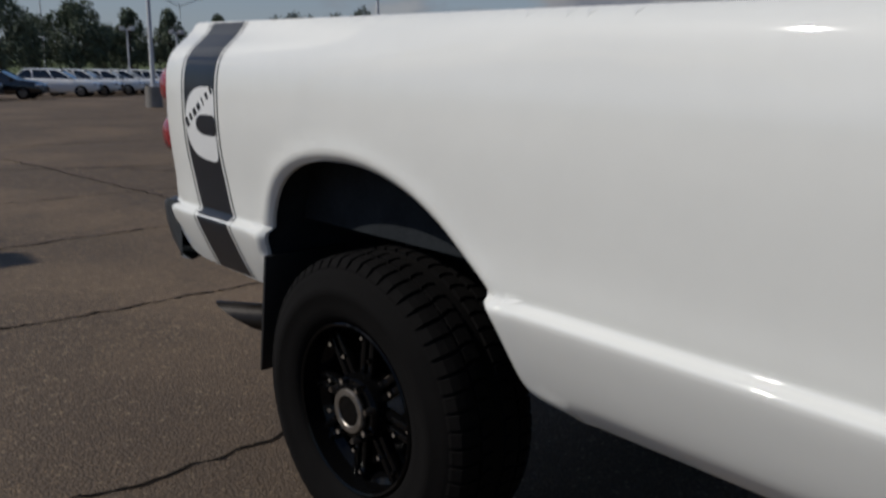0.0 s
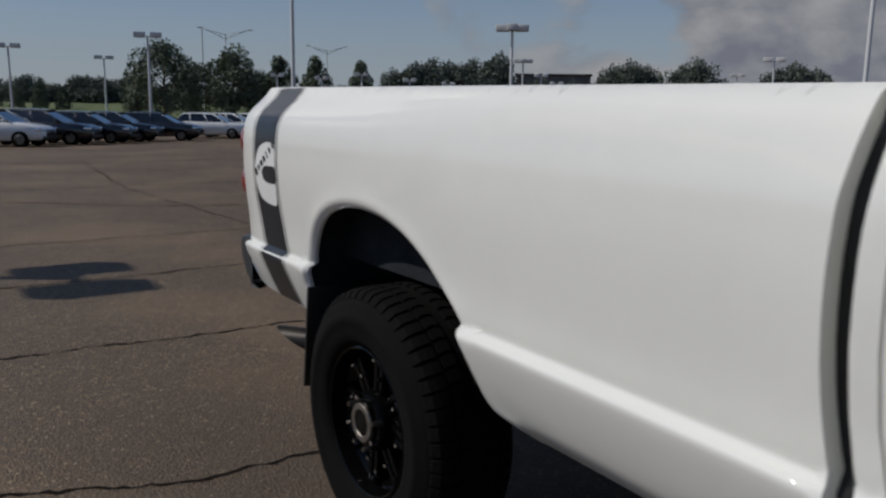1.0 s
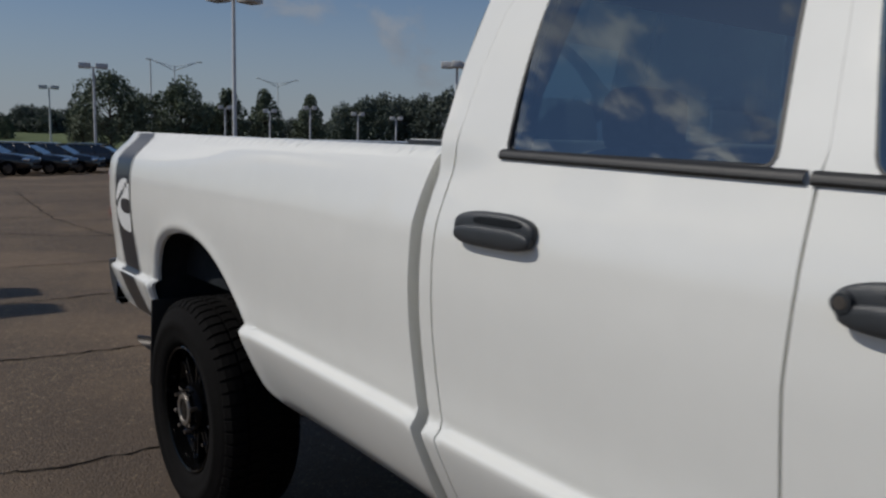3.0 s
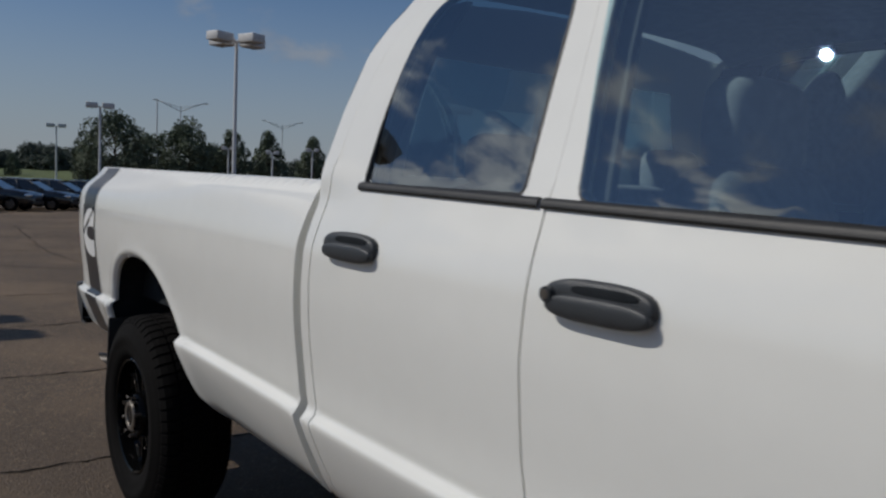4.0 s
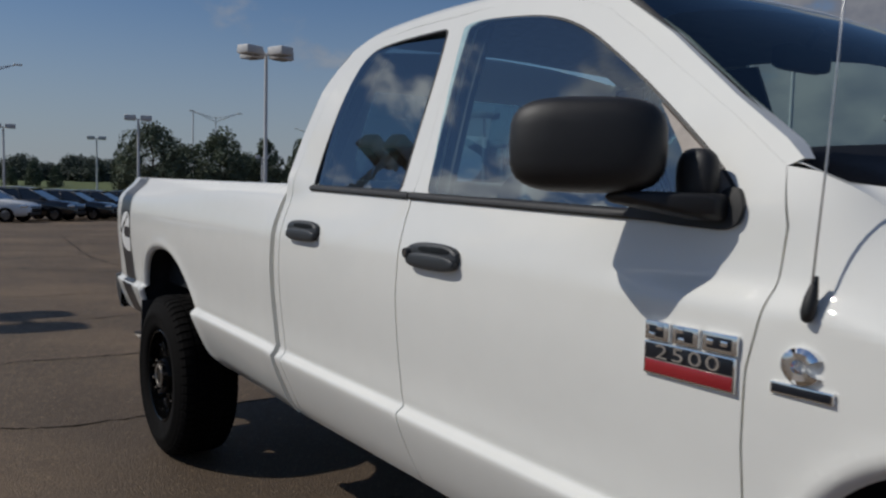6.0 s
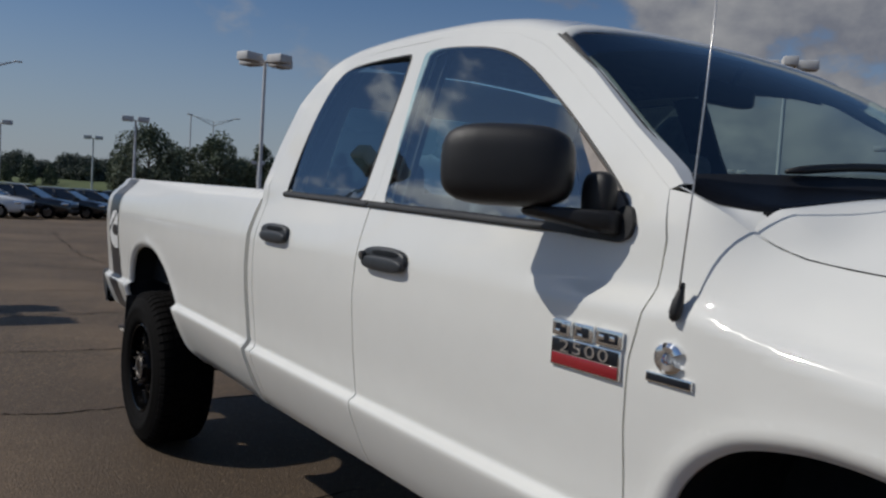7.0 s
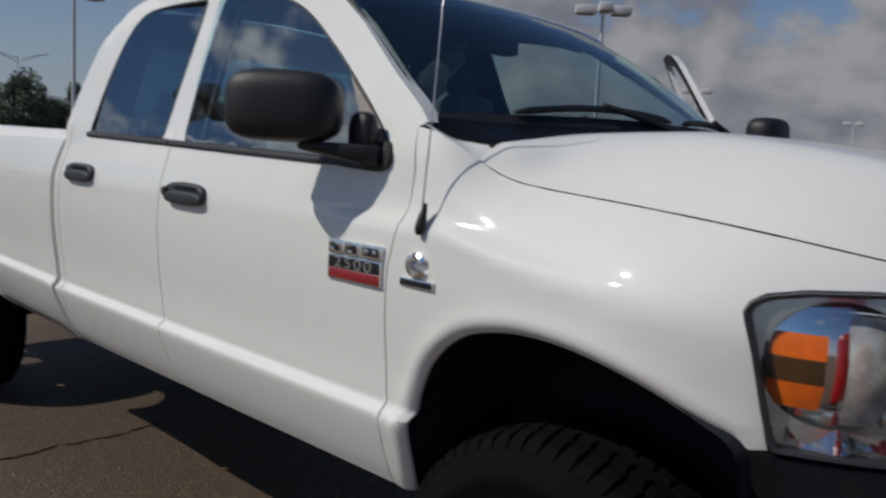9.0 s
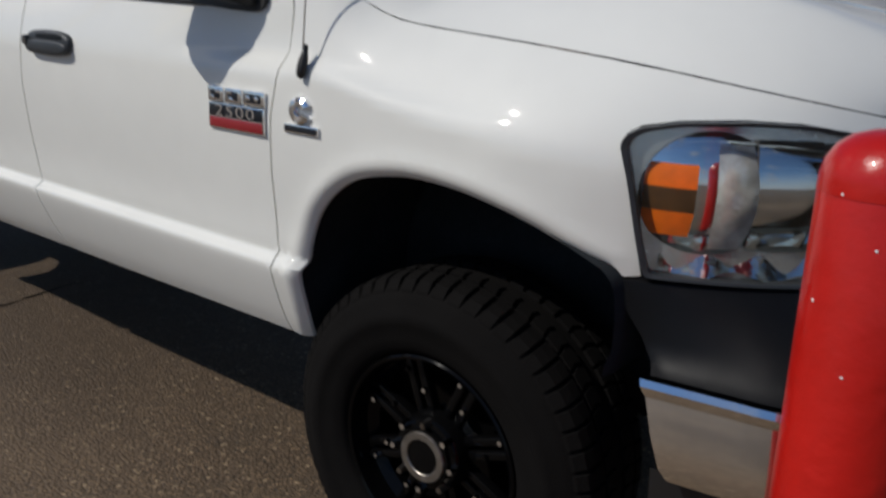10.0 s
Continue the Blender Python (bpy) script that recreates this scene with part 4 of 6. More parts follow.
# ---- truck: rails, bed, liners ----
def bed_inside():
    for side in (1, -1):
        rows = []
        for i in range(25):
            x = 1.532 - (1.532 + 1.095) * i / 24
            z = 1.504 - RAKE * (x - 1.6)
            y = bed_y(x, z)
            r = [(x, y, z), (x, y + 0.012, z + 0.0005), (x, y + 0.035, z + 0.001), (x, y + 0.052, z), (x, y + 0.056, z - 0.01), (x, y + 0.058, z - 0.05)]
            rows.append([(p[0], p[1] if side == 1 else 2 * YC - p[1], p[2]) for p in r])
        grid_mesh("bed_rail", rows, WHITE, truck, "white bed rail")
        bm = bmesh.new()
        box(bm, 0.17, 0.185 if side == 1 else 2 * YC - 0.185, 1.20, 2.54, 0.03, 0.60)
        part("bed_wall", bm, DARK, truck)
        rows = []
        for i in range(13):
            x = 1.52 - 2.60 * i / 12
            z = 1.504 - RAKE * (x - 1.6)
            y = bed_y(x, z) + 0.034
            r = [(x, y, z - 0.01), (x, y + 0.004, z - 0.003), (x, y + 0.04, z - 0.003), (x, y + 0.05, z - 0.01), (x, y + 0.05, z - 0.06)]
            rows.append([(p[0], p[1] if side == 1 else 2 * YC - p[1], p[2]) for p in r])
        grid_mesh("rail_cap", rows, GREY_PLASTIC, truck, "dark grey bed rail cap", sharp=35)
    bm = bmesh.new()
    box(bm, 0.20, YC, 0.94, 2.54, 1.64, 0.04)
    part("bed_floor", bm, DARK, truck)
    bm = bmesh.new()
    box(bm, 1.475, YC, 1.20, 0.03, 1.70, 0.60, bevel=0.01)
    part("bed_headboard", bm, WHITE, truck)
    bm = bmesh.new()
    box(bm, -1.095, YC, 1.21, 0.05, 1.62, 0.60, bevel=0.018)
    part("tailgate", bm, WHITE, truck, "white tailgate", smooth=40)


bed_inside()


def wheel_wells():
    for xc, y_in in ((0.0, 0.62), (WHEELBASE, 0.62)):
        arch = rounded(ARCH_REAR if xc == 0.0 else ARCH_FRONT + [(4.535, 0.92), (4.53, 0.80)], 0.03, 2, False)
        ctr = Vector((xc, 0.75))
        for side in (1, -1):
            rows = []
            for p in arch:
                r = []
                lip = (bed_y if xc == 0.0 else fender_y)(p.x, p.y) + 0.022
                for y, k in ((lip, 1.010), (lip + 0.03, 1.03), (lip + 0.08, 1.035), (0.30, 1.03), (y_in, 1.02)):
                    q = ctr + (p - ctr) * k
                    r.append((q.x, y if side == 1 else 2 * YC - y, q.y))
                rows.append(r)
            w = grid_mesh("wheel_liner", rows, DARK, truck, "black wheel well liner", sharp=60)
            bm = bmesh.new()
            box(bm, xc, y_in if side == 1 else 2 * YC - y_in, 0.80, 1.04, 0.02, 0.72)
            part("well_wall", bm, DARK, w)
    # frame, axles, floor
    bm = bmesh.new()
    for y in (0.58, 1.42):
        box(bm, 1.85, y, 0.66, 5.9, 0.08, 0.16, bevel=0.01)
    part("frame_rail", bm, DARK, truck, "dark steel chassis rails")
    bm = bmesh.new()
    box(bm, 2.55, YC, 0.70, 2.05, 1.76, 0.10)
    part("cab_floor", bm, DARK, truck)
    # bed underside; the unseen box at 1.50 is added to stop sun through the slot
    for x, w in ((1.0, 0.75), (-0.85, 0.56), (1.50, 0.30)):
        bm = bmesh.new()
        box(bm, x, YC, 0.80, w, 1.70, 0.10)
        part("underside_and_blocker", bm, DARK, truck)
    for x in (0.0, WHEELBASE):
        bm = bmesh.new()
        cyl(bm, (x, 0.30, HUB_Z), (x, 1.70, HUB_Z), 0.05, n=14)
        bmesh.ops.create_icosphere(bm, subdivisions=2, radius=0.16, matrix=Matrix.Translation((x, 1.15, HUB_Z)))
        part("axle", bm, DARK, truck, "", smooth=40)
    # engine bay closes the view through the arch
    bm = bmesh.new()
    box(bm, 4.18, YC, 1.02, 1.10, 1.10, 0.60)
    part("engine_bay", bm, DARK, truck)


wheel_wells()


# ---- wheels ----
def wheel_meshes():
    """One wheel round the y axis, outer face towards -y, built at the origin."""
    hub = empty("build_wheel")
    W = 0.300
    prof = [(0.245, 0.03), (0.250, 0.008), (0.262, -0.004), (0.290, -0.014), (0.318, -0.0165), (0.322, -0.0195), (0.345, -0.0195), (0.349, -0.016), (0.374, -0.009), (0.394, 0.004), (0.408, 0.020), (0.416, 0.040),
            (0.419, 0.10), (0.420, W / 2), (0.419, W - 0.10), (0.416, W - 0.040), (0.405, W - 0.022), (0.37, W + 0.008), (0.33, W + 0.015), (0.26, W), (0.245, W - 0.03)]
    vs, fs = revolve(prof, 96)
    vs = [(x * 1.028, y, z * 1.028) for x, y, z in vs]
    tyre = link_mesh("tyre", vs, fs, RUBBER, None, "black all-terrain tyre", sharp=60)
    # tread lugs: shoulder blocks that run over the edge, staggered centre blocks
    vs, fs = [], []

    def lug(a0, a1, rows):
        """rows: (along, base radius, top radius, skew)"""
        o = len(vs)
        for y, r0, r1, sk in rows:
            for a, r in ((a0 + sk, r0), (a1 + sk, r0), (a1 + sk - 0.006, r1), (a0 + sk + 0.006, r1)):
                vs.append((r * math.cos(a), y, r * math.sin(a)))
        k = len(rows)
        for i in range(k - 1):
            for q in range(4):
                fs.append((o + i * 4 + q, o + i * 4 + (q + 1) % 4, o + (i + 1) * 4 + (q + 1) % 4, o + (i + 1) * 4 + q))
        fs.append((o, o + 1, o + 2, o + 3))
        fs.append(tuple(o + (k - 1) * 4 + q for q in (3, 2, 1, 0)))

    n = 58
    for i in range(n):
        a = 2 * math.pi * i / n
        w = 2 * math.pi / n
        deep = 0.012 if i % 2 else 0.0
        for s in (0, 1):
            f = (lambda y: y) if s == 0 else (lambda y: W - y)
            o = 0.0 if s == 0 else w * 0.5
            lug(a + o, a + o + w * 0.86, [(f(-0.004 - deep * 0.3), 0.352 - deep, 0.366 - deep, 0), (f(0.004), 0.388, 0.399, 0), (f(0.020), 0.408, 0.419, 0), (f(0.045), 0.414, 0.426, 0.004), (f(0.072), 0.414, 0.428, 0.010)])
            lug(a + o + w * 0.22, a + o + w * 1.08, [(f(0.084), 0.409, 0.428, 0), (f(0.108), 0.409, 0.4285, 0.018), (f(0.130), 0.409, 0.4285, 0.010)])
    vs = [(x * 1.028, y, z * 1.028) for x, y, z in vs]
    tread = link_mesh("tread", vs, fs, RUBBER, None, "", smooth=False)
    tagged(tread, "staggered rubber tread lugs", kind="stuff")
    # rim barrel
    prof = [(0.250, 0.030), (0.252, 0.006), (0.247, 0.002), (0.240, 0.006), (0.236, 0.030), (0.232, 0.060), (0.208, 0.08), (0.205, 0.16), (0.06, 0.165)]
    vs, fs = revolve(prof, 72)
    rim = link_mesh("wheel", vs, fs, GLOSS_BLACK, None, "gloss black alloy wheel", sharp=40)
    # eight spokes
    spokes = []
    for i in range(8):
        a = 2 * math.pi * (i + 0.3) / 8
        bm = bmesh.new()
        mm = Matrix.Rotation(-a, 4, "Y")
        box(bm, 0.150, 0.062, 0.017, 0.165, 0.030, 0.022, m=mm, bevel=0.006)
        box(bm, 0.150, 0.062, -0.017, 0.165, 0.030, 0.022, m=mm, bevel=0.006)
        box(bm, 0.150, 0.078, 0.0, 0.165, 0.020, 0.020, m=mm, bevel=0.003)
        spokes.append(part("spoke", bm, GLOSS_BLACK, None, "", smooth=40))
        for rr, zz in ((0.205, 0.018), (0.150, -0.018)):
            bm = bmesh.new()
            cyl(bm, mm @ Vector((rr, 0.050, zz)), mm @ Vector((rr, 0.037, zz)), 0.0085, 0.006, 8)
            spokes.append(part("rim_bolt", bm, CHROME if (i + (zz > 0)) % 3 < 2 else GLOSS_BLACK, None, "", smooth=25))
    # hub with its ring cap and nuts
    vs, fs = revolve([(0.10, 0.06), (0.098, 0.025), (0.088, 0.012), (0.074, 0.010), (0.072, 0.0), (0.040, -0.003), (0.0005, -0.004)], 40)
    hubc = link_mesh("hub", vs, fs, GLOSS_BLACK, None, "", sharp=40)
    vs, fs = revolve([(0.064, 0.006), (0.064, -0.004), (0.062, -0.007), (0.046, -0.007), (0.044, -0.005), (0.044, 0.004)], 48)
    ring = link_mesh("cap_ring", vs, fs, RING, None, "bright metal centre cap ring", sharp=40)
    nuts = []
    for i in range(8):
        a = 2 * math.pi * (i + 0.8) / 8
        bm = bmesh.new()
        x, z = 0.086 * math.cos(a), 0.086 * math.sin(a)
        cyl(bm, (x, 0.02, z), (x, -0.012, z), 0.010, 0.008, 6)
        nuts.append(part("lug_nut", bm, CHROME if i % 3 else STEEL, None, "", smooth=30))
    bpy.data.objects.remove(hub)
    return rim, [tyre, tread, hubc, ring] + spokes + nuts


def wheels():
    rim, bits = wheel_meshes()
    for b in bits:
        b.parent = rim
    rim.parent = truck
    # outer faces stand flush with the flanks; fronts a little further in
    spots = [(0.0, -0.016, 1), (WHEELBASE, 0.055, 1), (0.0, 2 * YC + 0.016, -1), (WHEELBASE, 2 * YC - 0.052, -1)]
    for k, (x, y, s) in enumerate(spots):
        m = Matrix.Translation((x, y, HUB_Z)) @ Matrix.Rotation(0 if s == 1 else math.pi, 4, "Z") @ Matrix.Rotation(0.35 + 1.1 * k, 4, "Y")
        if k == 0:
            rim.matrix_local = m
        else:
            w = copy_thing(rim, m)
            w.parent = truck


wheels()


# ---- truck: rear end ----
def on_bed(x, z, out=0.0):
    return (x, bed_y(x, z) - out, z)


STRIPE_X = curve_of([(0.66, -0.858), (0.73, -0.866), (0.80, -0.880), (0.90, -0.908), (1.0, -0.932), (1.15, -0.950), (1.30, -0.950), (1.42, -0.945), (1.55, -0.945)])


def stripe():
    z0, z1 = 0.684, 1.521

    def side_strip(name, a, b, za, zb, out, mat, parent, label="", n=70):
        rows = []
        for j in range(n + 1):
            z = za + (zb - za) * j / n
            rows.append([on_bed(STRIPE_X(z) + a + (b - a) * i / 6, z, out) for i in range(7)])
        return grid_mesh(name, rows, mat, parent, label, sharp=80)
    band = side_strip("bed_stripe", 0.0, 0.210, z0, z1, 0.0015, STRIPE, truck, "dark vinyl stripe round the bed side")
    side_strip("pin_line", -0.020, -0.0145, z0, z1, 0.0015, STRIPE, band)
    side_strip("pin_line", 0.2245, 0.230, z0, z1, 0.0015, STRIPE, band)
    c = [(-0.740, 1.310), (-0.83, 1.312), (-0.89, 1.296), (-0.932, 1.255), (-0.948, 1.19), (-0.936, 1.125), (-0.90, 1.085), (-0.84, 1.068), (-0.740, 1.063)]
    panel("emblem", fillet(c, 0.03), bed_y, DECAL_WHITE, band, "white letter-like emblem on the stripe", flange=0, out=0.003)
    s = [(-0.739, 1.220), (-0.83, 1.219), (-0.862, 1.207), (-0.872, 1.186), (-0.862, 1.164), (-0.83, 1.153), (-0.739, 1.151)]
    panel("emblem_slot", fillet(s, 0.02), bed_y, STRIPE, band, flange=0, out=0.0045)
    # a slanting row of plain bars stands for the small lettering
    for i, (w, h) in enumerate(((0.021, 0.030), (0.015, 0.021), (0.022, 0.021), (0.022, 0.021), (0.006, 0.028), (0.015, 0.021), (0.012, 0.021))):
        t = i / 6
        x, z = -0.930 + 0.172 * t, 1.190 + 0.110 * t
        bm = bmesh.new()
        mm = Matrix.Translation((x, bed_y(x, z) - 0.005, z)) @ Matrix.Rotation(radians(-33), 4, "Y")
        box(bm, 0, 0, 0, w * 0.88, 0.0015, h, m=mm)
        part("emblem_bar", bm, STRIPE, band)


stripe()


def rear_end():
    for y, near in ((0.150, True), (2 * YC - 0.150, False)):
        lamp = super_solid("tail_lamp", (-1.110, y, 1.205), (0.10, 0.20, 0.40), RED_LENS, truck, "red double-lobed tail lamp", 0.35, 0.4)
        for z in (1.302, 1.128):
            super_solid("lobe", (-1.182, y - 0.030 if near else y + 0.030, z), (0.168, 0.168, 0.158), RED_LENS, lamp, "", 0.8, 0.8)
    rows = []
    prof = [(-1.12, 0.890), (-1.175, 0.889), (-1.202, 0.878), (-1.208, 0.855), (-1.195, 0.80), (-1.150, 0.735), (-1.095, 0.695), (-1.02, 0.680)]
    for i in range(41):
        s = -1 + 2 * i / 40
        y = YC + 0.965 * s
        mid = 0.06 * (1 - max(0.0, (abs(s) - 0.86) / 0.14) ** 2) if abs(s) > 0.86 else 0.06
        rows.append([(x - mid, y, z) for x, z in prof])
    bumper = grid_mesh("rear_bumper", rows, CHROME, truck, "chrome step bumper at the tail", sharp=50)
    # the chrome ends turn forward along the flanks; grey stands in for their dark reflection
    for first, y in ((rows[:4], 0.030), (rows[:-5:-1], 2 * YC - 0.030)):
        out = 0.006 if y < YC else -0.006
        cap = [[(-1.085, y, z) for x, z in prof], [(min(-1.085, x + 0.03), y - out, z) for x, z in prof]] + [[(p[0] - 0.005, p[1] - out, p[2]) for p in r] for r in first]
        grid_mesh("dimmed_end", cap, GREY_PLASTIC, bumper, "chrome bumper end, its dark reflection put in as grey", sharp=60)
    for y in (0.158, 2 * YC - 0.158):
        bm = bmesh.new()
        mm = Matrix.Translation((-0.492, y, 0.60)) @ Matrix.Rotation(radians(7), 4, "Y")
        box(bm, 0, 0, 0, 0.014, 0.30, 0.40, m=mm, bevel=0.005)
        part("mud_flap", bm, BLACK_PLASTIC, truck, "black rubber mud flap", smooth=40)
    # slash-cut tail pipe
    vs, fs = [], []
    n = 28
    axis = Vector((-0.80, -0.60, 0)).normalized()
    sidev, up = axis.cross(Vector((0, 0, 1))), Vector((0, 0, 1))
    end = Vector((-0.872, 0.148, 0.476))
    for r, back in ((0.052, 0.5), (0.052, 0.0), (0.047, 0.0), (0.046, 0.25)):
        for k in range(n):
            a = 2 * math.pi * k / n
            slash = 0.100 * math.sin(a) if back == 0.0 else 0
            vs.append(end - axis * (back - slash) + sidev * (r * math.cos(a)) + up * (r * math.sin(a)))
    for i in range(3):
        for k in range(n):
            fs.append((i * n + k, i * n + (k + 1) % n, (i + 1) * n + (k + 1) % n, (i + 1) * n + k))
    link_mesh("tail_pipe", vs, fs, PIPE, truck, "slash-cut steel tail pipe", sharp=40)


rear_end()


# ---- truck: flank fittings ----
def handles():
    for x, z, lock in ((1.817, 1.338, False), (2.650, 1.314, True)):
        y = cab_y(x, z)
        base = super_solid("door_handle", (x, y - 0.002, z), (0.250, 0.034, 0.076), GREY_PLASTIC, truck, "dark grey pull handle", 0.75, 0.42)
        super_solid("pull_bar", (x + 0.006, y - 0.016, z - 0.013), (0.236, 0.026, 0.046), GREY_PLASTIC, base, "", 0.75, 0.35)
        super_solid("finger_slot", (x + 0.022, y - 0.0165, z + 0.019), (0.150, 0.006, 0.018), DARK, base, "", 0.7, 0.4)
        if lock:
            bm = bmesh.new()
            cyl(bm, (x - 0.104, y - 0.014, z + 0.004), (x - 0.104, y - 0.030, z + 0.004), 0.0155, 0.014, 18)
            part("lock", bm, GREY_PLASTIC, base, "", smooth=40)
            bm = bmesh.new()
            cyl(bm, (x - 0.104, y - 0.029, z + 0.004), (x - 0.104, y - 0.0315, z + 0.004), 0.0095, 0.009, 16)
            part("lock_face", bm, STEEL, base, "", smooth=40)


handles()


def side_mirror(side):
    f = (lambda v: Vector((v[0], v[1], v[2]))) if side == 1 else (lambda v: Vector((v[0], 2 * YC - v[1], v[2])))
    c = f((3.333, -0.104, 1.590))
    ang = math.atan2(0.17, 0.20) * side
    m = Matrix.Rotation(ang, 4, "Z")
    head = super_solid("side_mirror", c, (0.302, 0.158, 0.184), BLACK_PLASTIC, truck, "black side mirror on a folding arm", 0.56, 0.62, m=m)
    # glass on the rearward face
    g = c + m @ Vector((-0.015, 0.060 * side, 0))
    super_solid("mirror_glass", g, (0.225, 0.030, 0.145), CHROME, head, "", 0.3, 0.35, m=m)
    # wedge-shaped arm from under the head to the foot on the door
    bm = bmesh.new()
    for x, y, z, sx, sy, sz in ((3.400, -0.066, 1.494, 0.07, 0.05, 0.022), (3.515, 0.032, 1.478, 0.07, 0.04, 0.050)):
        for dx in (-0.5, 0.5):
            for dy in (-0.5, 0.5):
                for dz in (-0.5, 0.5):
                    bm.verts.new(f((x + sx * dx, y + sy * dy, z + sz * dz)))
    bmesh.ops.convex_hull(bm, input=bm.verts)
    bmesh.ops.bevel(bm, geom=bm.edges[:], offset=0.009, segments=3, affect="EDGES", profile=0.5)
    part("arm", bm, BLACK_PLASTIC, head, "", smooth=50)
    super_solid("arm_knuckle", f((3.490, 0.030, 1.530)), (0.085, 0.060, 0.115), BLACK_PLASTIC, head, "", 0.7, 0.8)
    sail = [(3.31, 1.452), (3.45, 1.440), (3.545, 1.436), (3.575, 1.450), (3.582, 1.480), (3.566, 1.512), (3.546, 1.518), (3.515, 1.496), (3.44, 1.486), (3.32, 1.482)]
    panel("foot", fillet(sail, 0.012), lambda x, z: cab_y(x, z), BLACK_PLASTIC, head, "", side=side, flange=0.03, out=0.013)
    return head


side_mirror(1)


def far_mirror():
    head = super_solid("side_mirror", (3.64, 2.22, 1.645), (0.15, 0.25, 0.150), BLACK_PLASTIC, truck, "black side mirror on the open door", 0.6, 0.75)
    vs, fs = tube([(3.63, 2.20, 1.58), (3.63, 2.12, 1.52), (3.63, 2.02, 1.49)], [0.03, 0.035, 0.03], 10)
    link_mesh("arm", vs, fs, BLACK_PLASTIC, head)


far_mirror()


def window_divider():
    """Front trim of the front door glass."""
    tri = [(3.478, 1.485), (3.390, 1.600), (3.302, 1.696), (3.515, 1.543), (3.565, 1.485)]
    panel("quarter_trim", fillet(tri, 0.008), lambda x, z: cab_y(x, z), TAN_TRIM, truck, "dusty brown trim behind the mirror", flange=0.01, out=0.001)


TAN_TRIM = material("sail_trim", (0.36, 0.31, 0.27), 0.35, vary=0.35, scale=25)
window_divider()


def badges():
    def plate(name, x0, x1, z0, z1, t, mat, parent, label=""):
        bm = bmesh.new()
        x, z = (x0 + x1) / 2, (z0 + z1) / 2
        yy = (fender_y(x, z) if x > 3.63 else cab_y(x, z))
        box(bm, x, yy - t / 2 + 0.001, z, x1 - x0, t, z1 - z0, bevel=min(t, z1 - z0) * 0.22)
        return part(name, bm, mat, parent, label, smooth=40)
    b = plate("door_badge", 3.407, 3.615, 1.150, 1.214, 0.008, CHROME, truck, "chrome door badge with black and red bands")
    plate("black_band", 3.411, 3.611, 1.181, 1.211, 0.010, STRIPE, b)
    plate("red_band", 3.411, 3.611, 1.153, 1.179, 0.010, RED_ENAMEL, b)
    # chrome block shapes above, dark faces inside
    for x0, x1, cuts in ((3.409, 3.466, ((0.30, 0.12), (0.62, 0.55))), (3.474, 3.534, ((0.36, 0.10), (0.30, 0.60))), (3.542, 3.617, ((0.22, 0.35), (0.62, 0.35)))):
        plate("chrome_block", x0, x1, 1.217, 1.254, 0.010, CHROME, b)
        w = x1 - x0
        plate("block_face", x0 + 0.0105, x1 - 0.0105, 1.2245, 1.2465, 0.0115, STRIPE, b)
        for u, v in cuts:
            plate("block_bar", x0 + w * u - 0.006, x0 + w * u + 0.010, 1.217 + 0.037 * v, 1.217 + 0.037 * v + 0.012, 0.0128, CHROME, b)
    # model number
    for k, digit in enumerate("2500"):
        cu = bpy.data.curves.new("number", "FONT")
        cu.body, cu.size, cu.extrude, cu.align_x, cu.align_y = digit, 0.038, 0.0012, "CENTER", "CENTER"
        tob = new("number_text", cu)
        me = bpy.data.meshes.new_from_object(tob.evaluated_get(bpy.context.evaluated_depsgraph_get()))
        bpy.data.objects.remove(tob)
        x = 3.512 + 0.0385 * (k - 1.5)
        me.transform(Matrix.Translation((x, cab_y(x, 1.196) - 0.0105, 1.196)) @ Matrix.Rotation(radians(90), 4, "X") @ Matrix.Diagonal((1.75, 1, 1, 1)))
        me.materials.clear()
        me.materials.append(CHROME)
        new("model_digit", me).parent = b
    # fender emblem: a thick chrome open ring above a dark bar
    y = fender_y(3.735, 1.222)
    vs, fs = [], []
    prof = [(0.008, 0.002), (0.008, -0.006), (0.013, -0.013), (0.025, -0.014), (0.034, -0.008), (0.0355, 0.002)]
    n = 26
    for i in range(n + 1):
        a = radians(28 + 304 * i / n)
        for r, h in prof:
            vs.append((3.735 + r * 1.05 * math.cos(a), y + h, 1.223 + r * 0.92 * math.sin(a)))
    k = len(prof)
    for i in range(n):
        for j in range(k - 1):
            fs.append((i * k + j, i * k + j + 1, (i + 1) * k + j + 1, (i + 1) * k + j))
    fs += [tuple(range(k)), tuple(n * k + j for j in range(k))[::-1]]
    e = link_mesh("fender_emblem", vs, fs, CHROME, truck, "chrome emblem above a dark bar", sharp=40)
    plate("emblem_bar", 3.681, 3.793, 1.170, 1.190, 0.007, CHROME, e)
    plate("bar_face", 3.684, 3.790, 1.173, 1.187, 0.0085, STRIPE, e)


badges()


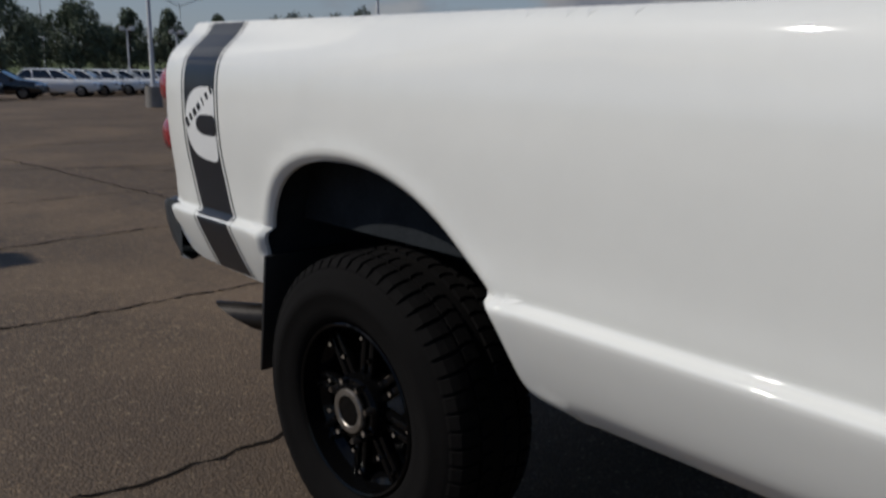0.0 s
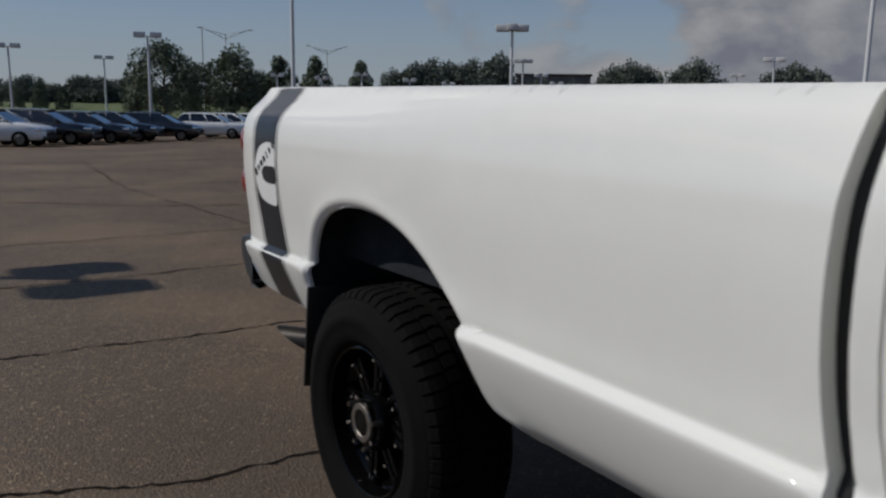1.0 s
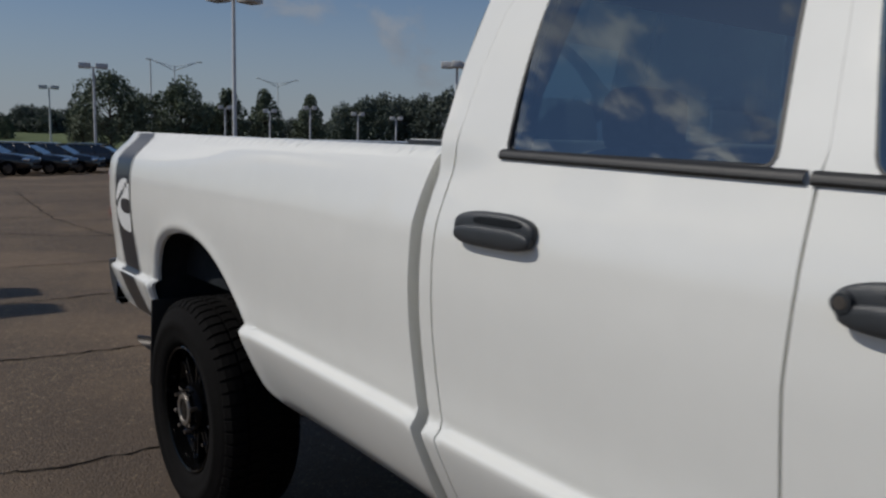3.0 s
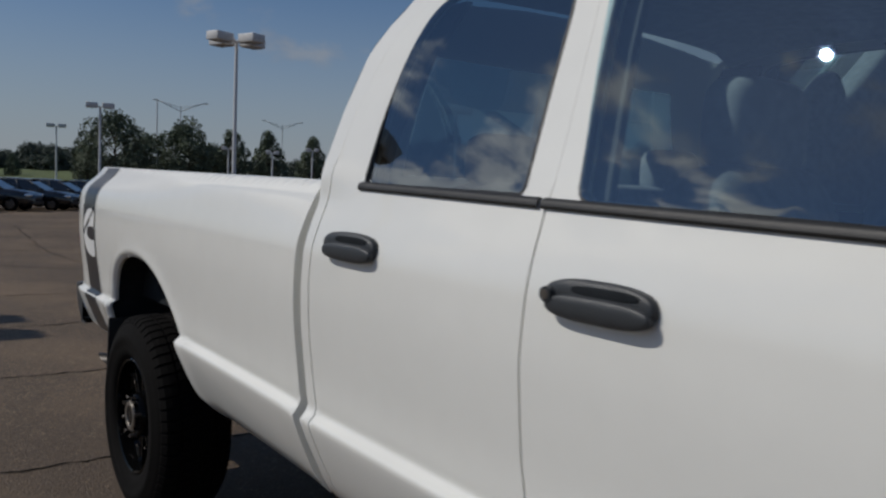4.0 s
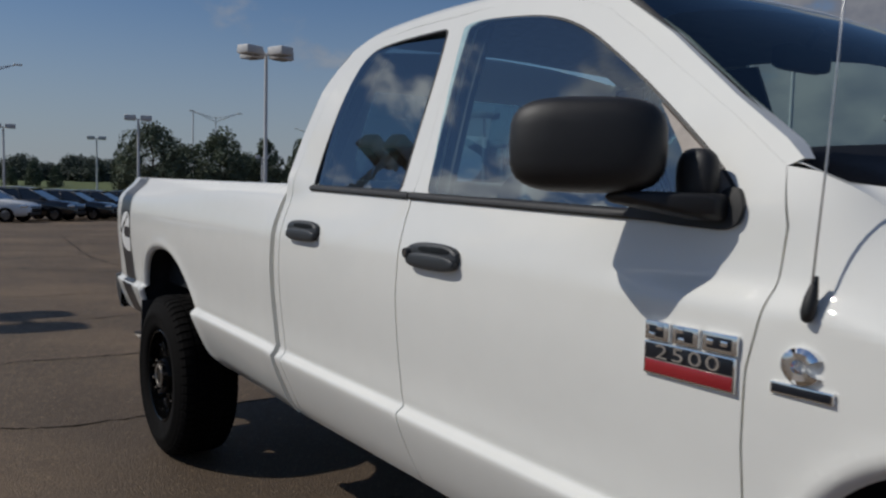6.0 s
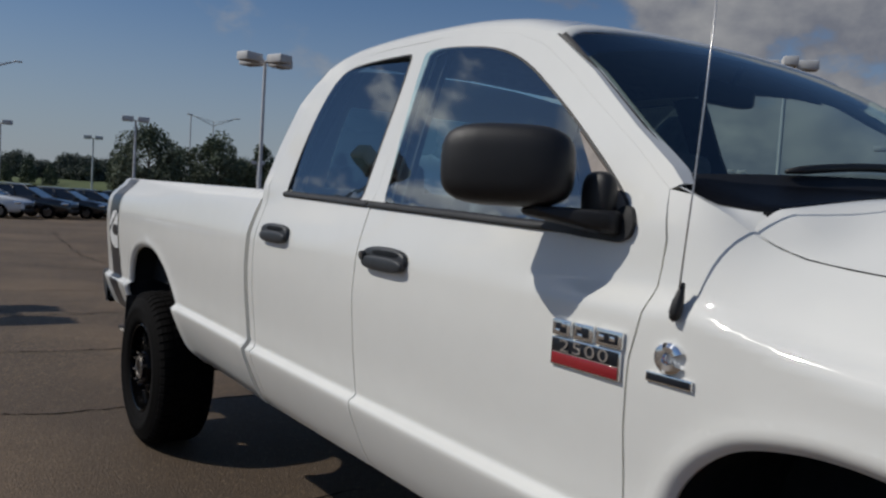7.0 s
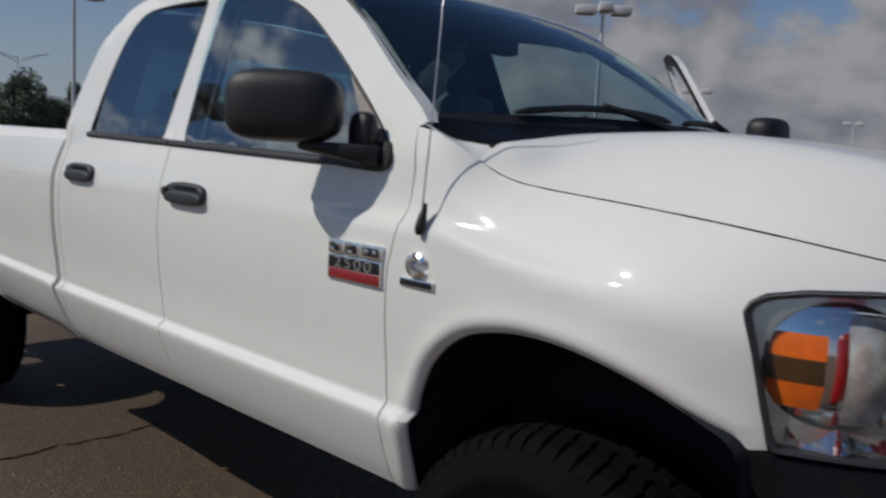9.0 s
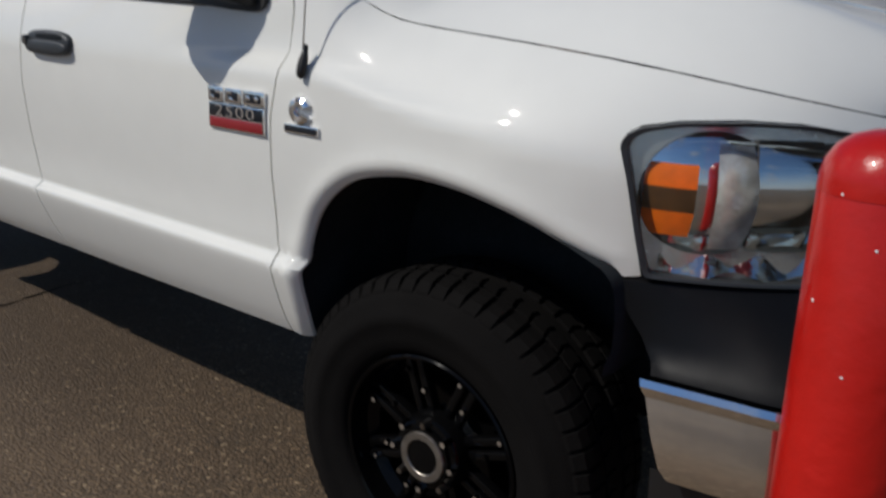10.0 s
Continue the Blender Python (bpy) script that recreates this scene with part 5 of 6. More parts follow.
def antenna():
    y = fender_y(3.745, 1.315)
    vs, fs = revolve([(0.0005, -0.022), (0.008, -0.018), (0.0125, -0.004), (0.0115, 0.018), (0.007, 0.040), (0.004, 0.056), (0.0005, 0.057)], 18, "z")
    m = Matrix.Translation((3.742, y - 0.012, 1.318)) @ Matrix.Rotation(radians(4), 4, "Y") @ Matrix.Rotation(radians(-12), 4, "X")
    b = link_mesh("antenna", [m @ Vector(v) for v in vs], fs, BLACK_PLASTIC, truck, "whip antenna on a black foot", sharp=50)
    vs, fs = tube([(3.745, y - 0.010, 1.362), (3.752, y - 0.002, 1.55), (3.758, y + 0.004, 1.72), (3.764, y + 0.010, 1.96)], [0.0022, 0.0019, 0.0017, 0.0014], 8)
    link_mesh("rod", vs, fs, ROD, b, "thin steel rod")


antenna()


# ---- headlamps ----
def headlamp(side):
    out = [(4.585, 0.998), (4.565, 1.06), (4.538, 1.17), (4.517, 1.240), (4.528, 1.259), (4.553, 1.273), (4.62, 1.286), (4.74, 1.293), (4.85, 1.291), (5.02, 1.268), (5.10, 1.22), (5.10, 1.05), (5.03, 0.995), (4.89, 0.992), (4.74, 0.994)]
    ctr = Vector((4.80, 1.14))
    grow = lambda k: [tuple(ctr + (Vector(p) - ctr) * k) for p in out]
    lens = panel("headlamp", fillet(grow(0.985), 0.012), lambda u, z: 0.012, LENS, truck, "clear headlamp with chrome reflectors and an amber block", flange=0, side=side, dx=0.06)
    lens.visible_shadow = False

    def bowl_y(u, z):
        t = (z - 0.99) / 0.30
        return 0.034 + 0.026 * t
    panel("housing", fillet(grow(0.99), 0.012), lambda u, z: bowl_y(u, z), SATIN, lens, "", flange=0, side=side, dx=0.02)
    # dark gasket round the lens
    a, b = dense(fillet(grow(1.012), 0.012), 0.02), dense(fillet(grow(0.955), 0.012), 0.02)
    n = min(len(a), len(b))
    rows = []
    for i in range(n + 1):
        p, q = a[int(i * len(a) / n) % len(a)], b[int(i * len(b) / n) % len(b)]
        row = []
        for w, o in ((0, 0.02), (0.1, 0.004), (0.8, 0.006), (1, 0.03)):
            r = p.lerp(q, w)
            v = bend(r.x, o, r.y)
            row.append((v.x, v.y if side == 1 else 2 * YC - v.y, v.z))
        rows.append(row)
    grid_mesh("gasket", rows, GREY_PLASTIC, lens, sharp=40)

    def bent(name, pts_fn, nu, nv, mat, label=""):
        rows = []
        for j in range(nv + 1):
            row = []
            for i in range(nu + 1):
                u, off, z = pts_fn(i / nu, j / nv)
                v = bend(u, off, z)
                row.append((v.x, v.y if side == 1 else 2 * YC - v.y, v.z))
            rows.append(row)
        return grid_mesh(name, rows, mat, lens, label, sharp=50)
    # rounded bowl at the corner, an amber block in three bands over it
    def dome(u, z):
        a, b = (u - 4.692) / 0.136, (z - 1.152) / 0.120
        return 0.016 + 0.026 * min(1.0, a * a + b * b)

    def bowl(s, t):
        r, a = s, 2 * math.pi * t
        u, z = 4.692 + 0.136 * r * math.cos(a), 1.152 + 0.120 * r * math.sin(a)
        return (u, dome(u, z), z)
    bent("corner_reflector", bowl, 12, 44, CHROME)
    # shade across the amber's middle is put into the colour of the second band
    for z0, z1, mt in ((1.168, 1.212, AMBER), (1.124, 1.1675, AMBER_SHADED), (1.077, 1.1235, AMBER)):
        def band(s, t, z0=z0, z1=z1):
            z = z0 + (z1 - z0) * t
            b = (z - 1.152) / 0.120
            ul = max(4.566, 4.692 - 0.1345 * math.sqrt(max(0.0, 1 - b * b)))
            u = ul + (4.662 - 0.012 * max(0.0, 1.12 - z) * 10 - ul) * s
            return (u, dome(u, z) - 0.003, z)
        bent("amber_block", band, 12, 6, mt)
    # barrels lie along the nose: sky in their tops, the lot in their undersides
    for u0, u1, rise in ((4.772, 4.900, 0.108), (4.904, 5.05, 0.104)):
        def barrel(s, t, u0=u0, u1=u1, rise=rise):
            a = radians(-58 + 116 * t)
            return (u0 + (u1 - u0) * s, 0.018 + 0.034 * math.sin(a) ** 2 + 0.0015 * abs(2 * s - 1) ** 3, 1.152 + 1.18 * rise * math.sin(a))
        bent("reflector_barrel", barrel, 8, 24, CHROME)
    bent("clear_rib", lambda s, t: (4.676 + 0.085 * s + 0.016 * math.sin(math.pi * t), 0.012 + 0.006 * abs(2 * s - 1) ** 2 + 0.020 * (2 * t - 1) ** 2, 1.055 + 0.195 * t), 10, 30, FROST)
    bent("lower_reflector", lambda s, t: (4.610 + 0.42 * s, 0.026 + 0.024 * t + 0.006 * math.sin(23 * s), 1.004 + 0.056 * t + 0.008 * math.sin(17 * s + 2)), 48, 6, CRUMPLED)


AMBER_SHADED = material("amber_shadow", (0.10, 0.045, 0.012), 0.25, 0.0, 0.8, vary=0.5, scale=60)
CRUMPLED = material("faceted_chrome", (0.88, 0.88, 0.87), 0.10, 1.0, vary=0.1, scale=20, bump=0.012, bump_scale=9)
FROST = material("frosted_rib", (0.84, 0.83, 0.80), 0.14, 0.40, 0.5, vary=0.5, scale=30, bump=0.0034, bump_scale=26)
SATIN = material("satin_silver", (0.74, 0.76, 0.78), 0.22, 0.80, vary=0.25, scale=20, rough_vary=0.08)
headlamp(1)
headlamp(-1)


# ---- cab inside ----
def interior():
    rows = []
    for i in range(17):
        s = -1 + 2 * i / 16
        y = YC + 0.86 * s
        c = 1 - s * s
        rows.append([(3.66 + 0.25 * c, y, 1.535), (3.50 + 0.15 * c, y, 1.500), (3.36 + 0.06 * c, y, 1.490), (3.28 + 0.04 * c, y, 1.455), (3.26 + 0.03 * c, y, 1.25), (3.40, y, 0.95)])
    grid_mesh("dashboard", rows, DASH, truck, "black dashboard", flip=True)
    for y in (0.56, 1.44):
        seat = super_solid("front_seat", (2.62, y, 1.22), (0.20, 0.52, 0.72), FABRIC, truck, "grey fabric front seat", 0.45, 0.45, m=Matrix.Rotation(radians(-12), 4, "Y"))
        super_solid("headrest", (2.565, y, 1.655), (0.12, 0.29, 0.21), FABRIC, seat, "", 0.5, 0.5)
        super_solid("cushion", (2.88, y, 0.93), (0.52, 0.52, 0.20), FABRIC, seat, "", 0.4, 0.4)
    bench = super_solid("rear_bench", (1.74, YC, 1.20), (0.18, 1.45, 0.66), FABRIC, truck, "grey fabric rear bench", 0.4, 0.3, m=Matrix.Rotation(radians(-10), 4, "Y"))
    for y in (0.6, 1.4):
        super_solid("headrest", (1.70, y, 1.58), (0.10, 0.27, 0.17), FABRIC, bench, "", 0.5, 0.5)
    # steering wheel in front of the far seat
    vs, fs = [], []
    n, k = 36, 10
    m = Matrix.Translation((3.16, 1.44, 1.46)) @ Matrix.Rotation(radians(-62), 4, "Y")
    for i in range(n):
        a = 2 * math.pi * i / n
        for j in range(k):
            b = 2 * math.pi * j / k
            r = 0.185 + 0.017 * math.cos(b)
            vs.append(m @ Vector((r * math.cos(a), r * math.sin(a), 0.017 * math.sin(b))))
    for i in range(n):
        for j in range(k):
            fs.append((i * k + j, ((i + 1) % n) * k + j, ((i + 1) % n) * k + (j + 1) % k, i * k + (j + 1) % k))
    sw = link_mesh("steering_wheel", vs, fs, DASH, truck, "black steering wheel")
    bm = bmesh.new()
    box(bm, 0, 0, -0.01, 0.10, 0.34, 0.02, m=m, bevel=0.006)
    cyl(bm, m @ Vector((0, 0, 0)), m @ Vector((0, 0, -0.28)), 0.03, n=12)
    part("column", bm, DASH, sw, "", smooth=40)
    # headliner and inner pillars
    edge = curve_of(ROOF_EDGE)
    rows = []
    for i in range(13):
        x = 1.72 + (3.0 - 1.72) * i / 12
        z = edge(x) - 0.02
        y0 = cab_y(x, z) + 0.05
        rows.append([(x, y0, z - 0.02), (x, y0 + 0.10, z + 0.03), (x, YC, z + 0.05), (x, 2 * YC - y0 - 0.10, z + 0.03), (x, 2 * YC - y0, z - 0.02)])
    grid_mesh("headliner", rows, FABRIC, truck, "grey headliner")
    for side in (1, -1):
        for poly in ([(2.395, 1.42), (2.585, 1.42), (2.50, 1.78), (2.465, 2.02), (2.30, 2.02), (2.33, 1.9)], [(1.53, 1.42), (1.80, 1.42), (1.765, 1.62), (1.79, 1.85), (1.86, 1.99), (1.70, 1.99), (1.58, 1.85)]):
            panel("pillar_trim", poly, lambda x, z: cab_y(x, z) + 0.05, DASH, truck, "", side=side, flange=0.02)
        poly = [(1.70, 0.75), (2.42, 0.75), (2.42, 1.46), (1.78, 1.48)]
        panel("door_card", poly, lambda x, z: 0.10, DASH, truck, "", side=side, flange=0)
        if side == 1:
            panel("door_card", [(2.50, 0.75), (3.55, 0.75), (3.55, 1.43), (2.56, 1.46)], lambda x, z: 0.10, DASH, truck, "", side=side, flange=0)
    # inside mirror
    mm = super_solid("inside_mirror", (3.08, YC, 1.905), (0.05, 0.26, 0.075), BLACK_PLASTIC, truck, "black inside mirror", 0.4, 0.4)
    bm = bmesh.new()
    cyl(bm, (3.09, YC, 1.93), (3.135, YC, 1.985), 0.012, n=8)
    part("stem", bm, BLACK_PLASTIC, mm)


interior()


# ---- red bollard beside the nose ----
def bollard():
    m = Matrix.Translation((BOLLARD[0], BOLLARD[1], -0.008)) @ Matrix.Rotation(radians(-1.2), 4, "Y")
    vs, fs = revolve([(0.086, -0.05), (0.086, 1.262), (0.0845, 1.266)], 48, "z")
    b = link_mesh("bollard", [m @ Vector(v) for v in vs], fs, RED_PAINT, None, "", sharp=60)
    tagged(b, "glossy red steel pipe bollard with a domed top", "bollard")
    vs, fs = revolve([(0.0868, 1.264), (0.0862, 1.284), (0.0815, 1.305), (0.070, 1.324), (0.052, 1.338), (0.027, 1.346), (0.0005, 1.348)], 48, "z")
    link_mesh("domed_cap", [m @ Vector(v) for v in vs], fs, RED_PAINT, b, sharp=60)
    # chips where the paint has come off
    for a, z in ((-2.05, 1.268), (-1.45, 1.205), (-1.62, 1.03), (-2.3, 1.12)):
        bm = bmesh.new()
        bmesh.ops.create_icosphere(bm, subdivisions=1, radius=0.0026, matrix=m @ Matrix.Translation((0.0855 * math.cos(a), 0.0855 * math.sin(a), z)))
        part("paint_chip", bm, DECAL_WHITE, b)


BOLLARD = (4.995, -0.117)
bollard()


# ---- cracks across the lot ----
def crack_line(pts, width, seed):
    rnd = random.Random(seed)
    p = dense([Vector(q) for q in pts], 0.035, False)
    vs, fs = [], []
    off = 0.0
    for i, q in enumerate(p):
        off = off * 0.84 + rnd.uniform(-0.017, 0.017)
        t = (p[min(i + 1, len(p) - 1)] - p[max(i - 1, 0)]).normalized()
        nv = Vector((-t.y, t.x))
        w = width * rnd.uniform(0.22, 1.05)
        for s in (-1, 1):
            r = q + nv * (off + s * w / 2)
            vs.append((r.x, r.y, gz(r.x, r.y) + 0.004))
    for i in range(len(p) - 1):
        fs.append((i * 2, i * 2 + 1, i * 2 + 3, i * 2 + 2))
    return vs, fs


def cracks():
    lines = [([(-0.90, -3.5), (-1.02, -1.0), (-0.80, -0.4), (-0.79, 0.6), (-0.8, 3.0)], 0.028), ([(-2.7, -6), (-2.85, -0.8), (-2.80, 0.1), (-2.77, 1.2), (-2.8, 9)], 0.026),
             ([(-4.95, -7), (-4.86, 0.3), (-4.92, 1.6), (-4.9, 11)], 0.03), ([(-7.1, -8), (-7.0, 1.0), (-7.05, 12)], 0.03), ([(-12.5, -1.5), (-11.0, 0.5), (-9.9, 1.6), (-9.2, 3.4), (-9.0, 14)], 0.045),
             ([(-13.4, -9), (-13.2, 3), (-13.6, 18)], 0.05), ([(-17.0, -8), (-17.3, 4), (-17.0, 20)], 0.06), ([(-21.5, -6), (-21.0, 8), (-21.4, 22)], 0.07),
             ([(1.25, -4.0), (1.30, -1.6), (1.24, 0.8)], 0.02), ([(-22, 3.0), (-13, 2.1), (-6, 2.4), (-2.8, 2.2)], 0.03), ([(-9.2, 3.0), (-6.3, 4.4), (-4.9, 4.2)], 0.03)]
    vs, fs = [], []
    for i, (pts, w) in enumerate(lines):
        v, f = crack_line(pts, w, 40 + i)
        o = len(vs)
        vs += v
        fs += [tuple(a + o for a in q) for q in f]
    tagged(link_mesh("pavement_cracks", vs, fs, CRACK, None, "", smooth=False), "dark sealed cracks across the asphalt", "cracks", kind="stuff")


cracks()


# ---- lamp posts ----
def at_az(eye, az, d):
    return eye[0] + d * math.cos(radians(az)), eye[1] + d * math.sin(radians(az))


def lamp_post(x, y, top, heads, turn, group="car park lamp posts", base=True, reach=0.68, size=(0.78, 0.52), pole=0.085, deep=0.34):
    """Square-headed car park lamp on a round pole."""
    z0 = gz(x, y)
    root = tagged(empty("lamp_post", pose(x, y, z0, 0, 0, turn)), "white steel lamp post with box-shaped heads", "lamp post", group)
    h = top - z0
    bm = bmesh.new()
    if base:
        cyl(bm, (0, 0, 0), (0, 0, 0.75), 0.30, n=20)
        part("concrete_base", bm, CONCRETE, root, "round concrete base", smooth=40)
    bm = bmesh.new()
    cyl(bm, (0, 0, 0.75 if base else 0), (0, 0, h), pole, pole * 0.77, 16)
    part("pole", bm, POLE, root, "", smooth=40)
    spots = {2: ((-0.62, 0), (0.62, 0)), 3: ((-0.75, 0), (0, -0.75), (0.75, 0)), 4: ((-0.75, 0), (0, -0.75), (0.75, 0), (0, 0.75))}[heads]
    for sx, sy in spots:
        bm = bmesh.new()
        a = math.atan2(sy, sx)
        m = Matrix.Translation((0, 0, h)) @ Matrix.Rotation(a, 4, "Z")
        box(bm, reach, 0, deep / 2 - 0.12, size[0], size[1], deep, m=m, bevel=0.05)
        hd = part("lamp_head", bm, LAMP_GREY, root, "", smooth=40)
        bm = bmesh.new()
        box(bm, reach, 0, -0.125, size[0] * 0.8, size[1] * 0.8, 0.015, m=m)
        part("lens", bm, LAMP_LENS, hd)
        bm = bmesh.new()
        box(bm, 0.17, 0, 0.0, 0.32, 0.07, 0.09, m=m, bevel=0.015)
        part("bracket", bm, POLE, hd)
    return root


def street_light(x, y, top, turn, arms=2):
    z0 = gz(x, y)
    root = tagged(empty("street_lamp", pose(x, y, z0, 0, 0, turn)), "tall grey street lamp with curved arms", "street lamp", "street lamps")
    h = top - z0
    bm = bmesh.new()
    cyl(bm, (0, 0, 0), (0, 0, h - 0.6), 0.11, 0.07, 12)
    part("pole", bm, POLE, root, "", smooth=40)
    for s in ((-1, 1) if arms == 2 else (1,)):
        vs, fs = tube([(0, 0, h - 1.25), (s * 1.5, 0, h - 0.62), (s * 3.0, 0, h)], 0.05, 8)
        arm = link_mesh("arm", vs, fs, POLE, root)
        vs, fs = tube([(0, 0, h - 0.75), (s * 1.5, 0, h - 0.40), (s * 2.6, 0, h - 0.12)], 0.035, 8)
        link_mesh("upper_tube", vs, fs, POLE, arm)
        for k in range(1, 5):
            x = s * 0.55 * k
            vs, fs = tube([(x, 0, h - 1.25 + 0.418 * abs(x)), (x + s * 0.2, 0, h - 0.75 + 0.236 * abs(x))], 0.022, 6)
            link_mesh("strut", vs, fs, POLE, arm)
        super_solid("cobra_head", (s * 3.2, 0, h + 0.02), (0.7, 0.28, 0.16), LAMP_GREY, arm, "", 0.6, 0.6)


E1 = (2.21, -1.197)
lamp_post(-27.5, 11.72, 6.84, 4, 20, reach=0.84, size=(0.84, 0.66))
lamp_post(-12.95, 26.05, 7.25, 3, 40)
lamp_post(-8.84, -5.88, 7.10, 2, 0, reach=0.44, size=(0.46, 0.74))
for az, slope, d, heads in ((141.5, 0.0919, 60, 3), (140.7, 0.0544, 102, 3), (124.4, 0.056, 99, 2), (126.6, 0.0392, 142, 2), (165.8, 0.0742, 77, 2), (168.5, 0.0484, 115, 2), (173.9, 0.0572, 97, 2)):
    x, y = at_az(E1, az, d)
    lamp_post(x, y, 1.45 + slope * d, heads, az - 90, base=False, reach=0.68, size=(1.00, 0.70), pole=0.125, deep=0.46)
for az, slope in ((157.75, 0.0333), (154.77, 0.0308), (152.04, 0.0359), (148.73, 0.0300), (146.06, 0.0261), (139.68, 0.0377), (138.60, 0.0281)):
    x, y = at_az((2.66, -1.139), az, 78)
    lamp_post(x, y, 1.48 + slope * 78, 2, az - 90, base=False, reach=0.40, size=(0.46, 0.34))
x, y = at_az((1.914, -1.289), 114.2, 62)
lamp_post(x, y, 1.45 + 0.0888 * 62, 2, 30, base=False)
x, y = at_az((5.1, -1.31), 107.2, 100)
lamp_post(x, y, 1.49 + 0.055 * 100, 2, 20, base=False)
for az, slope, d in ((160.9, 0.0855, 112), (154.2, 0.0690, 140)):
    x, y = at_az(E1, az, d)
    street_light(x, y, 1.45 + slope * d, az - 90 + 12)
x, y = at_az((3.816, -0.984), 175.5, 82)
street_light(x, y, 1.47 + 0.124 * 82, 84, 1)


def utility_pole(x, y, top):
    bm = bmesh.new()
    cyl(bm, (x, y, gz(x, y)), (x, y, top), 0.12, 0.08, 10)
    root = part("utility_pole", bm, POLE, None, "", smooth=40)
    tagged(root, "slim grey metal utility pole with a small cap", "utility pole")
    bm = bmesh.new()
    box(bm, x, y, top + 0.06, 0.30, 0.30, 0.14, bevel=0.03)
    part("cap", bm, LAMP_GREY, root)


x, y = at_az(E1, 162.4, 112)
utility_pole(x, y, 1.45 + 0.0857 * 112)


# ---- parked cars ----
def car(name, paint, label):
    """A parked car at the origin, nose to +x."""
    root = tagged(empty(name), label, "car", "parked cars")
    H = 1.58
    # lower body: stations along x with half width, sill, belt height
    st = [(-2.26, 0.62, 0.55, 0.80), (-2.22, 0.80, 0.40, 0.98), (-2.0, 0.87, 0.30, 1.04), (-1.3, 0.90, 0.26, 1.05), (0.0, 0.91, 0.24, 1.03), (0.75, 0.90, 0.25, 1.01), (0.95, 0.90, 0.26, 1.00), (1.5, 0.88, 0.28, 0.95), (1.95, 0.82, 0.30, 0.86), (2.18, 0.70, 0.36, 0.74), (2.27, 0.50, 0.45, 0.62)]
    rows = []
    for x, w, lo, hi in st:
        mid = lo + (hi - lo) * 0.62
        half = [(0.0, lo), (w * 0.85, lo), (w * 0.97, lo + 0.08), (w, mid - 0.12), (w, mid), (w * 0.965, hi - 0.05), (w * 0.90, hi), (w * 0.5, hi + 0.025), (0.0, hi + 0.03)]
        rows.append([(x, y, z) for y, z in half] + [(x, -y, z) for y, z in half[-2:0:-1]] + [(x, 0.0, lo)])
    grid_mesh("body", rows, paint, root, "", sharp=50)
    # glass house
    base = [(-2.14, 0.80, 1.02), (1.05, 0.82, 1.0)]
    top = [(-1.66, 0.62, H - 0.08), (0.16, 0.64, H - 0.08)]
    vs = []
    for s in (1, -1):
        for p in (base[0], base[1], top[1], top[0]):
            vs.append((p[0], p[1] * s, p[2]))
    fs = [(0, 1, 2, 3), (7, 6, 5, 4), (1, 5, 6, 2), (4, 0, 3, 7), (3, 2, 6, 7)]
    g = link_mesh("glass", vs, fs, CAR_GLASS, root, "dark glass", smooth=False)
    rows = []
    for i in range(9):
        s = i / 8
        x = top[0][0] - 0.05 + (top[1][0] - top[0][0] + 0.12) * s
        z = H - 0.075 + 0.06 * math.sin(math.pi * (0.12 + 0.8 * s))
        rows.append([(x, -0.655, z - 0.03), (x, -0.62, z), (x, -0.3, z + 0.03), (x, 0.3, z + 0.03), (x, 0.62, z), (x, 0.655, z - 0.03)])
    grid_mesh("roof", rows, paint, root, "", sharp=50)
    for s in (1, -1):
        for a, c in ((base[1], top[1]), ((-0.10, 0.815, 1.03), (-0.36, 0.645, H - 0.08)), ((-1.15, 0.81, 1.03), (-1.22, 0.64, H - 0.08)), (base[0], top[0])):
            t, f = tube([(a[0], a[1] * s, a[2]), (c[0], c[1] * s, c[2])], 0.034, 6)
            link_mesh("pillar", t, f, paint, g)
        super_solid("door_mirror", (0.82, 0.98 * s, 1.08), (0.14, 0.20, 0.14), paint, root, "", 0.6, 0.6)
        super_solid("headlight", (2.02, 0.66 * s, 0.74), (0.36, 0.30, 0.15), CHROME, root, "", 0.6, 0.6)
        super_solid("taillight", (-2.16, 0.74 * s, 0.92), (0.14, 0.22, 0.30), RED_LENS, root, "", 0.5, 0.5)
    super_solid("grille", (2.21, 0, 0.62), (0.10, 0.95, 0.20), BLACK_PLASTIC, root, "", 0.4, 0.4)
    super_solid("lower_intake", (2.20, 0, 0.40), (0.16, 1.25, 0.16), BLACK_PLASTIC, root, "", 0.4, 0.4)
    for x in (-1.38, 1.36):
        for s in (1, -1):
            vs, fs = revolve([(0.21, -0.11), (0.32, -0.11), (0.34, -0.07), (0.34, 0.09), (0.30, 0.11), (0.2, 0.11)], 28)
            m = Matrix.Translation((x, 0.80 * s, 0.34)) @ Matrix.Rotation(0 if s < 0 else math.pi, 4, "Z")
            w = link_mesh("wheel", [m @ Vector(v) for v in vs], fs, RUBBER, root, "", sharp=50)
            bm = bmesh.new()
            cyl(bm, m @ Vector((0, -0.05, 0)), m @ Vector((0, -0.07, 0)), 0.215, 0.205, 20)
            for k in range(5):
                mm = m @ Matrix.Rotation(2 * math.pi * k / 5, 4, "Y")
                box(bm, 0.11, -0.085, 0, 0.19, 0.03, 0.05, m=mm, bevel=0.01)
            part("rim", bm, STEEL, w, "", smooth=40)
    return root


